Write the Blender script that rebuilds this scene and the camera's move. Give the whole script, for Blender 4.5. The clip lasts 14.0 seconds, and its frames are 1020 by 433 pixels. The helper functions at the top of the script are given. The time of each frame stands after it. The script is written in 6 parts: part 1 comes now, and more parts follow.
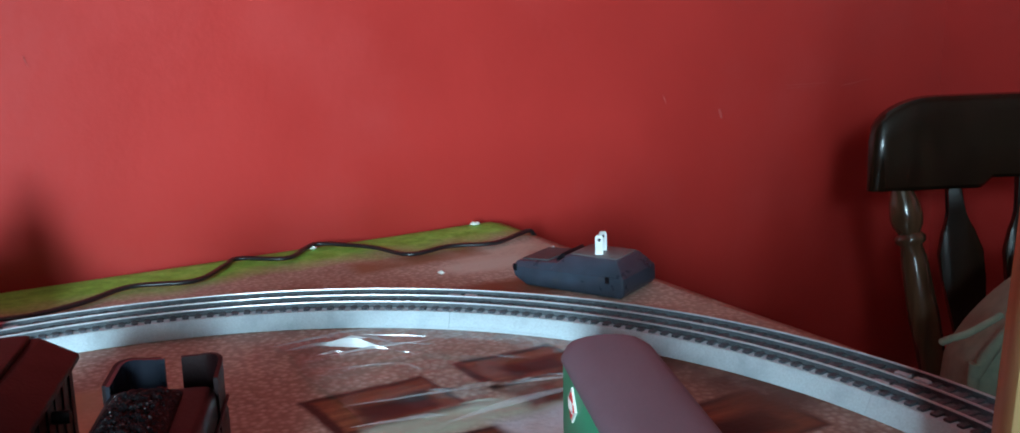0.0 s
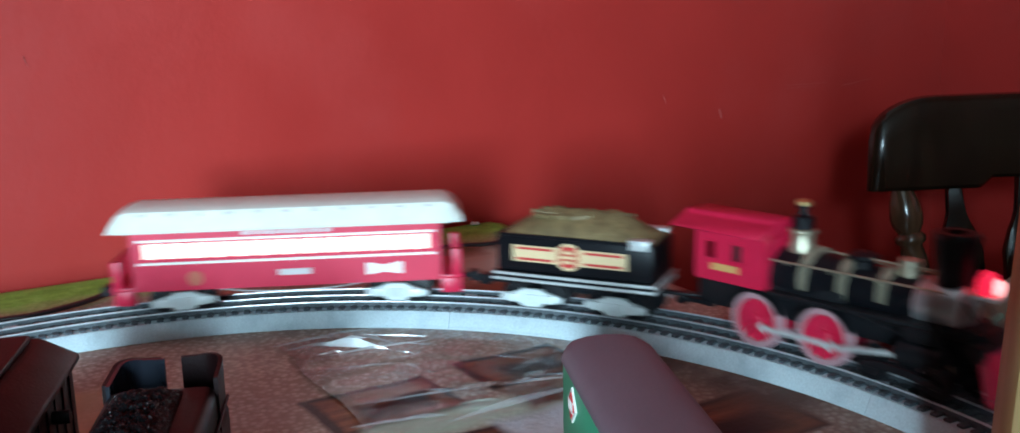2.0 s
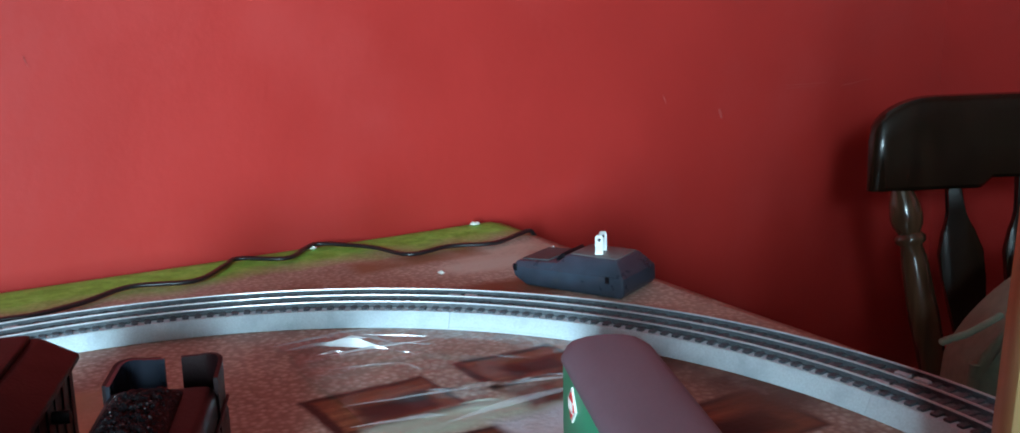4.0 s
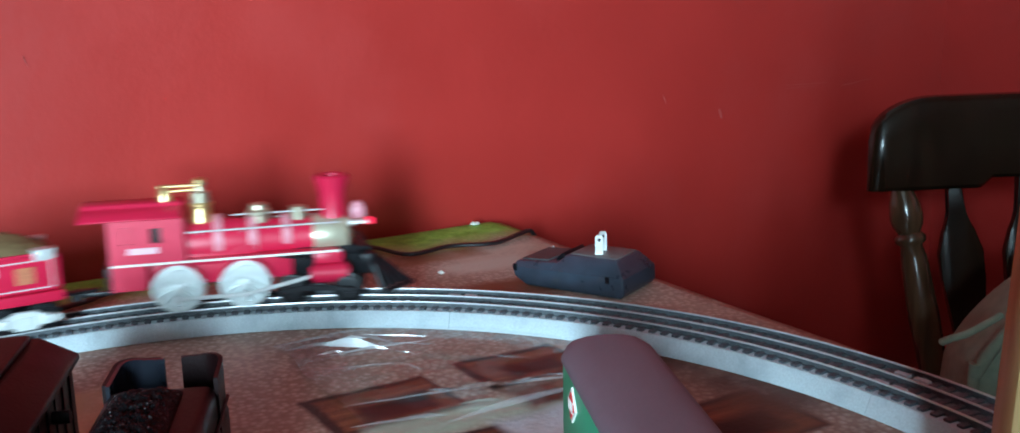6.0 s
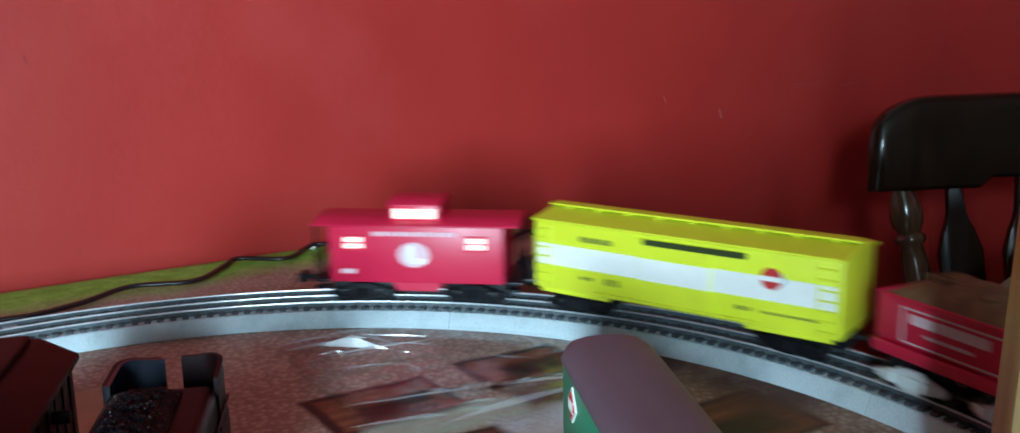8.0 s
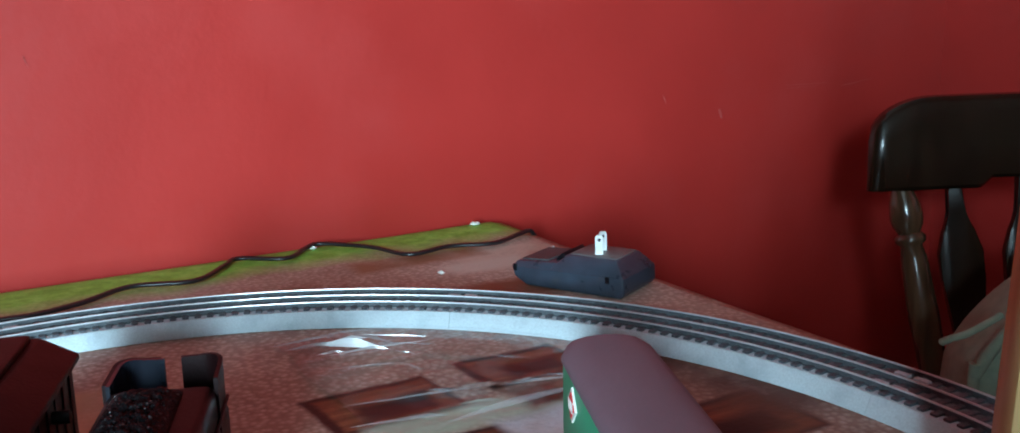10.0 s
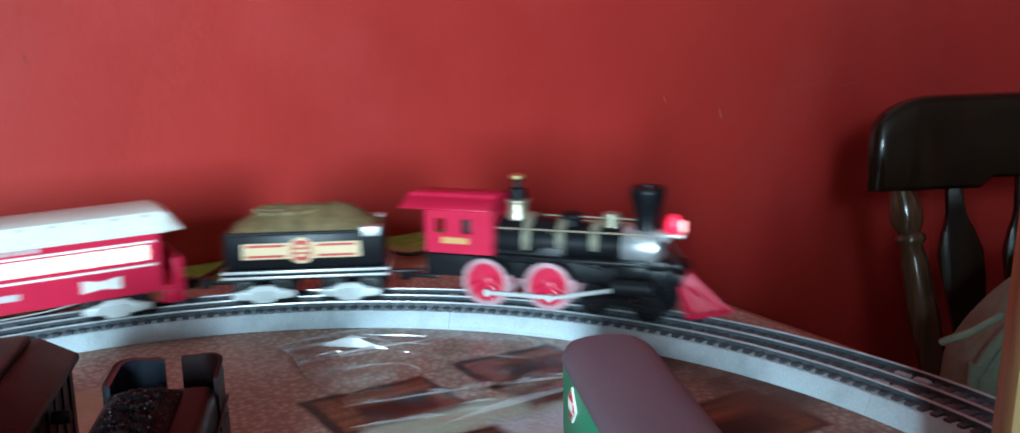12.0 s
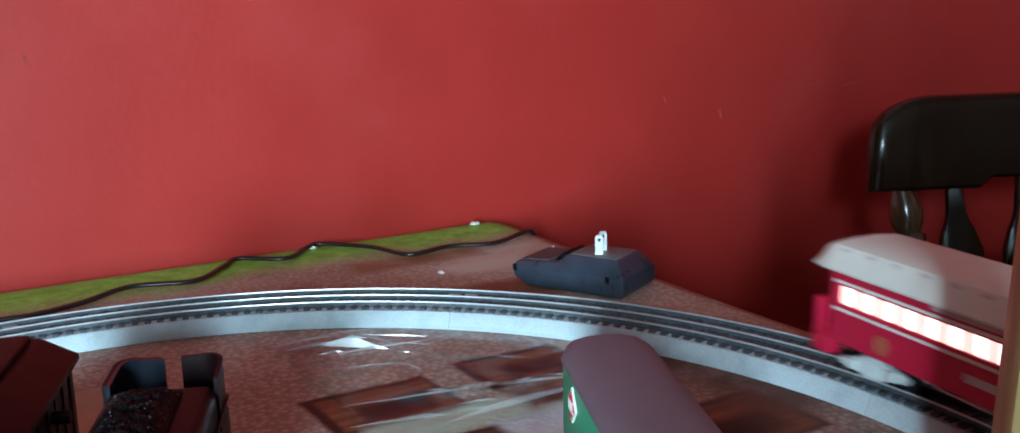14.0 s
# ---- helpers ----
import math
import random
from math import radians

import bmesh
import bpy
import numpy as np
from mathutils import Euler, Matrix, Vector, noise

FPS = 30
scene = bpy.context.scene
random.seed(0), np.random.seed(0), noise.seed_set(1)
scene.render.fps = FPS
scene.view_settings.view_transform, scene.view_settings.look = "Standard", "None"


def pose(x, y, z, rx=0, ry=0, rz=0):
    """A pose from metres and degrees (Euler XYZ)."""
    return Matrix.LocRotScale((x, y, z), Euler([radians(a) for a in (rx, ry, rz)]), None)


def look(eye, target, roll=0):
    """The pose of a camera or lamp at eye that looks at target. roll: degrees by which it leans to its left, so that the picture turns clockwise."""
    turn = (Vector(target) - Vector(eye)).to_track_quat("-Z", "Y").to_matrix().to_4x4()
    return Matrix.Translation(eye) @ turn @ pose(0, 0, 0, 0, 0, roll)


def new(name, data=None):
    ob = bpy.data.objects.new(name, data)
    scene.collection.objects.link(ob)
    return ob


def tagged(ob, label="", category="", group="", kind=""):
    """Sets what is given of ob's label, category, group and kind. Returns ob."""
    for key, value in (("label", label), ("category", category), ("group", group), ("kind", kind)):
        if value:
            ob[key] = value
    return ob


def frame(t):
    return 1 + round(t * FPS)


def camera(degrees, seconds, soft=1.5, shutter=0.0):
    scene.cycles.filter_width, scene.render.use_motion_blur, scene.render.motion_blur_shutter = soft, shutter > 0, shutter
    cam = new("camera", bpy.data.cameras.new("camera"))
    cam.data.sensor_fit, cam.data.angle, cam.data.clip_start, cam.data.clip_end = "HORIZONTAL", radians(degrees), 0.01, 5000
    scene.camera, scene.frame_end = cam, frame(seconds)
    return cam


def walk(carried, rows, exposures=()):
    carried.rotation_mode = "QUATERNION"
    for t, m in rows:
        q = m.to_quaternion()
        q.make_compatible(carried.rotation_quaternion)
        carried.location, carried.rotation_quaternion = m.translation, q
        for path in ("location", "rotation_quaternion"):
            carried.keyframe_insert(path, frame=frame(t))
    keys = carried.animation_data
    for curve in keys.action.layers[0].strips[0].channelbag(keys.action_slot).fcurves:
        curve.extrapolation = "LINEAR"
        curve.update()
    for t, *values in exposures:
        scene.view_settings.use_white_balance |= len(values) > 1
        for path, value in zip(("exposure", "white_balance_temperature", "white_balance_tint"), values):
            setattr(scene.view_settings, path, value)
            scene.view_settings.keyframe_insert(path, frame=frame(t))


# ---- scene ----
# The camera stands still on its support inside the loop of track.
RAIL = 0.7651          # rail tops
TABLE = 0.75           # table top
cam = camera(53.02, 14.0, soft=1.6, shutter=0.62)
EYE = Vector((0.0, 0.0, 0.973))
STILL = Matrix.Translation(EYE) @ pose(0, 0, 0, 90 - 12.278, 0, 0) @ pose(0, 0, 0, 0, 0, -1.079)
walk(cam, [(0.0, STILL), (14.0, STILL)],
     exposures=[(0.0, 0.0), (0.8, 0.0), (1.5, -0.10), (2.0, -0.25), (2.8, -0.27), (3.6, -0.06), (5.4, 0.0), (6.0, -0.03), (6.5, -0.14), (7.0, -0.34), (7.6, -0.42),
                (8.2, -0.33), (9.2, -0.02), (11.0, 0.0), (11.8, -0.05), (12.5, -0.28), (13.3, -0.28), (14.0, -0.16)])

# The room: its axes lie 30.5 degrees round from the camera's.
TURN = radians(30.45)
U = Vector((math.cos(TURN), math.sin(TURN), 0))      # along the red wall
W = Vector((math.sin(TURN), -math.cos(TURN), 0))     # from the red wall into the room
KNEE = Vector((0.585, 1.385, 0))                     # the corner of the two red walls
ROOM = Matrix((( U.x, W.x, 0, KNEE.x), (U.y, W.y, 0, KNEE.y), (0, 0, 1, 0), (0, 0, 0, 1)))
# room coordinates: a runs along U (0 at the corner, negative into the room), b along W, z up


def room(a, b, z=0.0):
    return KNEE + U * a + W * b + Vector((0, 0, z))


def facing(a, b, z, turn=0):
    """A pose in the room's axes: x along U, y against W, z up."""
    return Matrix.Translation(room(a, b, z)) @ pose(0, 0, 0, 0, 0, 30.45 + turn)


# ---- light ----
world = bpy.data.worlds.new("sky")
scene.world = world
world.use_nodes = True
wn = world.node_tree.nodes
sky = wn.new("ShaderNodeTexSky")
sky.sky_type = "NISHITA"
sky.sun_disc = False
sky.sun_elevation = radians(40)
sky.sun_rotation = radians(120)
world.node_tree.links.new(sky.outputs[0], wn["Background"].inputs[0])
wn["Background"].inputs[1].default_value = 0.1

WINDOW_A, WINDOW_B = -2.58, 2.6     # where the window stands, in the room's axes
ROOM_L, ROOM_D, ROOM_H = 3.6, 2.6, 2.45
SCREEN_GAP = (1.45, -2.09, -1.57, 2.10, 1.11)   # unseen wall added to shade the window light: its place, its opening's two sides and height, its half-high part
WIN_W, WIN_LO, WIN_HI = 0.49, 0.80, 1.74


def window_light():
    lamp = bpy.data.lights.new("window_daylight", "AREA")
    lamp.shape, lamp.size, lamp.size_y = "RECTANGLE", WIN_W - 0.06, WIN_HI - WIN_LO - 0.06
    lamp.energy, lamp.color = 220.0, (0.555, 0.83, 1.0)
    ob = new("window_daylight", lamp)
    at = room(WINDOW_A, WINDOW_B + 0.02, (WIN_LO + WIN_HI) / 2)
    ob.matrix_world = look(at, at - W)
    return ob


window_light()

# ---- materials ----


def material(name, color, rough=0.5, metal=0.0, vary=0.12, scale=30.0, bump=0.0, bump_scale=200.0,
             coat=0.0, spec=0.5, stain=None, stain_scale=6.0, stain_at=(0.5, 0.7)):
    m = bpy.data.materials.new(name)
    m.use_nodes = True
    nt = m.node_tree
    b = nt.nodes["Principled BSDF"]
    b.inputs["Roughness"].default_value = rough
    b.inputs["Metallic"].default_value = metal
    b.inputs["Coat Weight"].default_value = coat
    b.inputs["Specular IOR Level"].default_value = spec
    co = nt.nodes.new("ShaderNodeTexCoord")
    n = nt.nodes.new("ShaderNodeTexNoise")
    n.inputs["Scale"].default_value = scale
    n.inputs["Detail"].default_value = 6
    nt.links.new(co.outputs["Object"], n.inputs["Vector"])
    ramp = nt.nodes.new("ShaderNodeValToRGB")
    ramp.color_ramp.elements[0].position, ramp.color_ramp.elements[1].position = 0.3, 0.7
    lo = [c * (1 - vary) for c in color]
    hi = [min(1, c * (1 + vary)) for c in color]
    ramp.color_ramp.elements[0].color = (*lo, 1)
    ramp.color_ramp.elements[1].color = (*hi, 1)
    nt.links.new(n.outputs["Fac"], ramp.inputs[0])
    out = ramp.outputs[0]
    if stain:
        s = nt.nodes.new("ShaderNodeTexNoise")
        s.inputs["Scale"].default_value = stain_scale
        s.inputs["Detail"].default_value = 8
        s.inputs["Roughness"].default_value = 0.65
        nt.links.new(co.outputs["Object"], s.inputs["Vector"])
        r2 = nt.nodes.new("ShaderNodeMapRange")
        r2.inputs["From Min"].default_value, r2.inputs["From Max"].default_value = stain_at
        nt.links.new(s.outputs["Fac"], r2.inputs["Value"])
        mix = nt.nodes.new("ShaderNodeMix")
        mix.data_type = "RGBA"
        nt.links.new(r2.outputs[0], mix.inputs["Factor"])
        nt.links.new(out, mix.inputs[6])
        mix.inputs[7].default_value = (*stain, 1)
        out = mix.outputs[2]
    nt.links.new(out, b.inputs["Base Color"])
    mr = nt.nodes.new("ShaderNodeMapRange")
    mr.inputs["To Min"].default_value, mr.inputs["To Max"].default_value = max(0.02, rough - 0.06), min(1, rough + 0.08)
    nt.links.new(n.outputs["Fac"], mr.inputs["Value"])
    nt.links.new(mr.outputs[0], b.inputs["Roughness"])
    if bump:
        n2 = nt.nodes.new("ShaderNodeTexNoise")
        n2.inputs["Scale"].default_value = bump_scale
        n2.inputs["Detail"].default_value = 4
        nt.links.new(co.outputs["Object"], n2.inputs["Vector"])
        bp = nt.nodes.new("ShaderNodeBump")
        bp.inputs["Strength"].default_value = bump
        bp.inputs["Distance"].default_value = 0.002
        nt.links.new(n2.outputs["Fac"], bp.inputs["Height"])
        nt.links.new(bp.outputs[0], b.inputs["Normal"])
    return m


def glowing(name, color, strength):
    m = material(name, color, 0.4)
    b = m.node_tree.nodes["Principled BSDF"]
    b.inputs["Emission Color"].default_value = (*color, 1)
    b.inputs["Emission Strength"].default_value = strength
    return m


def wood(name, dark, light, rough, scale=1.0, axis=0, coat=0.0):
    m = material(name, dark, rough, bump=0.08, bump_scale=60, coat=coat)
    nt = m.node_tree
    co = next(n for n in nt.nodes if n.type == "TEX_COORD")
    mp = nt.nodes.new("ShaderNodeMapping")
    s = [30 * scale] * 3
    s[axis] = 2.5 * scale
    mp.inputs["Scale"].default_value = s
    nt.links.new(co.outputs["Object"], mp.inputs["Vector"])
    n = nt.nodes.new("ShaderNodeTexNoise")
    n.inputs["Scale"].default_value = 1.6
    n.inputs["Detail"].default_value = 8
    n.inputs["Distortion"].default_value = 0.6
    nt.links.new(mp.outputs[0], n.inputs["Vector"])
    ramp = nt.nodes.new("ShaderNodeValToRGB")
    ramp.color_ramp.elements[0].position, ramp.color_ramp.elements[1].position = 0.35, 0.68
    ramp.color_ramp.elements[0].color, ramp.color_ramp.elements[1].color = (*dark, 1), (*light, 1)
    nt.links.new(n.outputs["Fac"], ramp.inputs[0])
    nt.links.new(ramp.outputs[0], nt.nodes["Principled BSDF"].inputs["Base Color"])
    return m


RED_WALL = material("red_wall_paint", (0.445, 0.030, 0.024), 0.40, vary=0.06, scale=9, bump=0.16, bump_scale=70,
                    stain=(0.48, 0.044, 0.038), stain_scale=5.0, stain_at=(0.5, 0.80))
# Colour of the unseen walls, chosen to tint the light they bounce.
BEIGE_WALL = material("beige_wall_paint", (0.23, 0.235, 0.19), 0.7, vary=0.04, scale=4, bump=0.1, bump_scale=90)
PLASTER = material("white_plaster", (0.62, 0.61, 0.59), 0.8, vary=0.04, bump=0.1)
FLOOR_WOOD = wood("floor_boards", (0.035, 0.020, 0.012), (0.085, 0.048, 0.026), 0.4)
WHITE_PAINT = material("white_gloss_paint", (0.75, 0.75, 0.73), 0.35, vary=0.03)
TABLE_WOOD = wood("table_wood", (0.10, 0.05, 0.025), (0.22, 0.12, 0.06), 0.35)
CHAIR_WOOD = wood("dark_stained_wood", (0.008, 0.004, 0.0022), (0.020, 0.010, 0.0052), 0.22, axis=2, coat=0.0)
CHAIR_WOOD.node_tree.nodes["Principled BSDF"].inputs["Specular IOR Level"].default_value = 0.4
ROADBED = material("grey_ballast_plastic", (0.50, 0.58, 0.61), 0.5, spec=0.3, vary=0.10, scale=900, bump=0.30, bump_scale=1400,
                   stain=(0.34, 0.42, 0.46), stain_scale=25)
BALLAST = material("dark_inner_ballast", (0.17, 0.19, 0.20), 0.6, vary=0.4, scale=600, bump=0.4, bump_scale=1400, spec=0.3)
TIE = material("dark_tie_plastic", (0.060, 0.068, 0.078), 0.34, spec=0.5, vary=0.25, scale=300, bump=0.15, bump_scale=800)
RAIL_STEEL = material("rail_steel", (0.64, 0.66, 0.68), 0.32, 0.45, vary=0.06, scale=120)
BLACK = material("black_plastic", (0.006, 0.006, 0.008), 0.36, vary=0.2, bump=0.05, spec=0.22)
GLOSS_BLACK = material("glossy_black_plastic", (0.012, 0.014, 0.020), 0.16, vary=0.2, spec=0.5)
BLACK_METAL = material("black_diecast", (0.010, 0.010, 0.012), 0.38, vary=0.2, scale=200, spec=0.3)
TRAIN_RED = material("red_plastic", (0.62, 0.012, 0.055), 0.38, vary=0.04, scale=80)
WHITE_PL = material("white_plastic", (0.86, 0.84, 0.79), 0.4, vary=0.03, scale=90)
CREAM_ROOF = material("white_roof_plastic", (0.80, 0.80, 0.72), 0.45, vary=0.05, scale=60)
YELLOW = material("yellow_plastic", (0.74, 0.78, 0.035), 0.4, vary=0.04, scale=60)
PALE_BRASS = material("pale_brass", (0.50, 0.45, 0.33), 0.34, 0.7, vary=0.08, scale=100)
GOLD = material("brass", (0.72, 0.52, 0.24), 0.3, 0.85, vary=0.08, scale=100)
SILVER = material("silver_plastic", (0.66, 0.67, 0.66), 0.32, 0.35, vary=0.06, scale=150)
WOODLOAD = material("log_load_brown", (0.17, 0.115, 0.05), 0.6, vary=0.35, scale=120, bump=0.5, bump_scale=350)
PALE_TRUCK = material("pale_truck_plastic", (0.66, 0.70, 0.69), 0.36, 0.15, vary=0.10, scale=300)
MAROON = material("maroon_plastic", (0.009, 0.0026, 0.0029), 0.42, vary=0.25, scale=60, bump=0.10, bump_scale=700, spec=0.14)
GREEN = material("green_car_plastic", (0.018, 0.50, 0.25), 0.45, vary=0.08, scale=50)
ROOF_BROWN = material("brown_car_roof", (0.180, 0.125, 0.152), 0.5, vary=0.06, scale=80, bump=0.08, bump_scale=500, spec=0.25,
                      stain=(0.205, 0.145, 0.17), stain_scale=22, stain_at=(0.55, 0.85))
COAL = material("coal_load", (0.005, 0.005, 0.006), 0.24, vary=0.5, scale=300, bump=1.0, bump_scale=900, spec=0.08)
COAL_GLINT = material("coal_glint", (0.02, 0.02, 0.022), 0.16, vary=0.3, scale=300, spec=0.9)
# The rail below its head: the shade there is put into this dark colour.
RAIL_WEB_SHADE = material("shaded_rail_web", (0.075, 0.084, 0.093), 0.6, 0.1, vary=0.3, scale=200)
LAMP_RED = glowing("red_headlamp_glow", (1.0, 0.02, 0.07), 1.1)
LAMP_WHITE = glowing("headlamp_glow", (1.0, 0.42, 0.42), 2.6)
LIT_WINDOW = material("lit_window_glow", (0.22, 0.18, 0.18), 0.4)
LIT_WINDOW.node_tree.nodes["Principled BSDF"].inputs["Emission Color"].default_value = (1.0, 0.76, 0.70, 1)
LIT_WINDOW.node_tree.nodes["Principled BSDF"].inputs["Emission Strength"].default_value = 2.3
DARK_GAP = material("dark_opening", (0.02, 0.015, 0.015), 0.6)
CABLE = material("black_cable_rubber", (0.010, 0.010, 0.011), 0.38, vary=0.2)
ADAPTER = material("adapter_black_plastic", (0.032, 0.045, 0.064), 0.28, vary=0.25, scale=60, bump=0.15, bump_scale=900,
                   stain=(0.06, 0.06, 0.06), stain_scale=40, stain_at=(0.6, 0.9))
NICKEL = material("nickel_prong", (0.72, 0.72, 0.70), 0.3, 0.9, vary=0.05)
LABEL_PALE = material("pale_print", (0.78, 0.62, 0.64), 0.5)
LABEL_GREY = material("label_print", (0.62, 0.55, 0.55), 0.5)
PALE_WOOD = wood("pale_pine", (0.42, 0.24, 0.09), (0.58, 0.37, 0.16), 0.5, axis=2)
CANVAS = material("grey_green_canvas", (0.195, 0.205, 0.145), 0.9, vary=0.12, scale=120, bump=0.5, bump_scale=900)


# ---- building helpers ----
def part(name, bm, mat, parent=None, label="", smooth=40):
    me = bpy.data.meshes.new(name)
    bmesh.ops.recalc_face_normals(bm, faces=bm.faces)
    if smooth:
        for f in bm.faces:
            f.smooth = True
        for e in bm.edges:
            if len(e.link_faces) == 2 and e.calc_face_angle(0) > radians(smooth):
                e.smooth = False
    bm.to_mesh(me)
    bm.free()
    for mm in (mat if isinstance(mat, (list, tuple)) else [mat]):
        me.materials.append(mm)
    ob = new(name, me)
    if parent:
        ob.parent = parent
    if label:
        ob["label"] = label
    return ob


def base(name, m, label, category, group="", kind=""):
    ob = new(name)
    ob.empty_display_size = 0.02
    ob.matrix_world = m
    return tagged(ob, label, category, group, kind)


def box(bm, c, s, bevel=0.0, rot=None, seg=2):
    m = Matrix.Translation(c)
    if rot:
        m = m @ pose(0, 0, 0, *rot)
    g = bmesh.ops.create_cube(bm, size=1, matrix=m @ Matrix.Diagonal((*s, 1)))
    if bevel:
        es = {e for v in g["verts"] for e in v.link_edges}
        bmesh.ops.bevel(bm, geom=list(es), offset=bevel, segments=seg, profile=0.5, affect="EDGES")
    return bm


def tube(bm, p0, p1, r0, r1=None, n=20):
    p0, p1 = Vector(p0), Vector(p1)
    d = p1 - p0
    m = Matrix.Translation((p0 + p1) / 2) @ d.to_track_quat("Z", "Y").to_matrix().to_4x4()
    bmesh.ops.create_cone(bm, cap_ends=True, segments=n, radius1=r0, radius2=r0 if r1 is None else r1, depth=d.length, matrix=m)
    return bm


def lathe(bm, profile, m=None, n=24):
    """profile: (radius, height) from bottom to top, turned round z."""
    m = m or Matrix()
    rings = []
    for r, z in profile:
        rings.append([bm.verts.new(m @ Vector((r * math.cos(k * math.tau / n), r * math.sin(k * math.tau / n), z))) for k in range(n)])
    for a, b in zip(rings, rings[1:]):
        for k in range(n):
            bm.faces.new((a[k], a[(k + 1) % n], b[(k + 1) % n], b[k]))
    bm.faces.new(rings[0][::-1])
    bm.faces.new(rings[-1])
    return bm


def prism(bm, outline, lo, hi, axis="y", bevel=0.0, seg=2):
    """A flat outline of two coordinates, thick along the axis."""
    def put(a, b, c):
        return {"y": (a, c, b), "x": (c, a, b), "z": (a, b, c)}[axis]
    v0 = [bm.verts.new(put(a, b, lo)) for a, b in outline]
    v1 = [bm.verts.new(put(a, b, hi)) for a, b in outline]
    n = len(outline)
    fs = [bm.faces.new(v0), bm.faces.new(v1[::-1])]
    for k in range(n):
        fs.append(bm.faces.new((v0[k], v1[k], v1[(k + 1) % n], v0[(k + 1) % n])))
    if bevel:
        es = {e for f in fs for e in f.edges}
        bmesh.ops.bevel(bm, geom=list(es), offset=bevel, segments=seg, profile=0.5, affect="EDGES")
    return bm


def sweep(bm, points, section, closed=False):
    """A closed section of (side, up) swept along points given as (place, side direction)."""
    rows = []
    for p, side in points:
        rows.append([bm.verts.new(p + side * a + Vector((0, 0, b))) for a, b in section])
    n = len(section)
    for a, b in zip(rows, rows[1:]):
        for k in range(n):
            bm.faces.new((a[k], a[(k + 1) % n], b[(k + 1) % n], b[k]))
    bm.faces.new(rows[0][::-1])
    bm.faces.new(rows[-1])
    return bm


def pierced(bm, xs, zs, holes, y0, y1):
    """A panel in x and z, cut into cells at xs and zs, thick from y0 to y1; the cells named in holes are left open."""
    vs = {}

    def vert(i, k, y):
        if (i, k, y) not in vs:
            vs[i, k, y] = bm.verts.new((xs[i], y, zs[k]))
        return vs[i, k, y]

    cells = {(i, k) for i in range(len(xs) - 1) for k in range(len(zs) - 1)} - set(holes)
    for i, k in sorted(cells):
        ring = [(i, k), (i + 1, k), (i + 1, k + 1), (i, k + 1)]
        bm.faces.new([vert(a, b, y0) for a, b in ring])
        bm.faces.new([vert(a, b, y1) for a, b in ring[::-1]])
        for n, (di, dk) in enumerate(((0, -1), (1, 0), (0, 1), (-1, 0))):
            if (i + di, k + dk) not in cells:
                (a, b), (c, d) = ring[n], ring[(n + 1) % 4]
                bm.faces.new((vert(a, b, y0), vert(a, b, y1), vert(c, d, y1), vert(c, d, y0)))
    return bm


def wire(bm, points, r, n=10):
    """A round cord through the points."""
    pts = [Vector(p) for p in points]
    rows = []
    for k, p in enumerate(pts):
        d = (pts[min(k + 1, len(pts) - 1)] - pts[max(k - 1, 0)]).normalized()
        side = d.cross(Vector((0, 0, 1))).normalized()
        up = side.cross(d)
        rows.append([bm.verts.new(p + side * (r * math.cos(j * math.tau / n)) + up * (r * math.sin(j * math.tau / n))) for j in range(n)])
    for a, b in zip(rows, rows[1:]):
        for k in range(n):
            bm.faces.new((a[k], a[(k + 1) % n], b[(k + 1) % n], b[k]))
    bm.faces.new(rows[0][::-1])
    bm.faces.new(rows[-1])
    return bm


def spline(points, steps=10):
    """Smooth points through the given ones."""
    ps = [Vector(p) for p in points]
    ps = [ps[0] * 2 - ps[1]] + ps + [ps[-1] * 2 - ps[-2]]
    out = []
    for a, b, c, d in zip(ps, ps[1:], ps[2:], ps[3:]):
        for k in range(steps):
            t = k / steps
            out.append(0.5 * (2 * b + (c - a) * t + (2 * a - 5 * b + 4 * c - d) * t * t + (3 * b - a - 3 * c + d) * t ** 3))
    out.append(ps[-2])
    return out


# ---- the loop of track ----
R, S = 0.3937, 0.607
C1 = Vector((-0.1168, 0.3095, 0))
TH0 = radians(11.65 - 45)
ARC = math.pi * R
LOOP = 2 * ARC + 2 * S


def along(th):
    return Vector((math.cos(th), -math.sin(th), 0))


def out(th):
    return Vector((math.sin(th), math.cos(th), 0))


C2 = C1 - along(TH0) * S


def track(s):
    """Place and heading at s metres along the loop; s = 0 lies straight ahead of C1."""
    u = (s - R * TH0) % LOOP
    if u < ARC:
        th = TH0 + u / R
        return C1 + out(th) * R, th
    u -= ARC
    if u < S:
        th = TH0 + math.pi
        return C1 + out(th) * R + along(th) * u, th
    u -= S
    if u < ARC:
        th = TH0 + math.pi + u / R
        return C2 + out(th) * R, th
    u -= ARC
    return C2 + out(TH0) * R + along(TH0) * u, TH0


def car_pose(s, half, lead=0.0):
    """The pose of a car that rides on supports at s - half and s + half; lead: how far its origin lies ahead of their middle."""
    a, _ = track(s + half)
    b, _ = track(s - half)
    d = (a - b).normalized()
    mid = (a + b) / 2
    return Matrix.Translation((mid.x, mid.y, RAIL)) @ pose(0, 0, 0, 0, 0, math.degrees(math.atan2(d.y, d.x))) @ Matrix.Translation((lead, 0, 0))


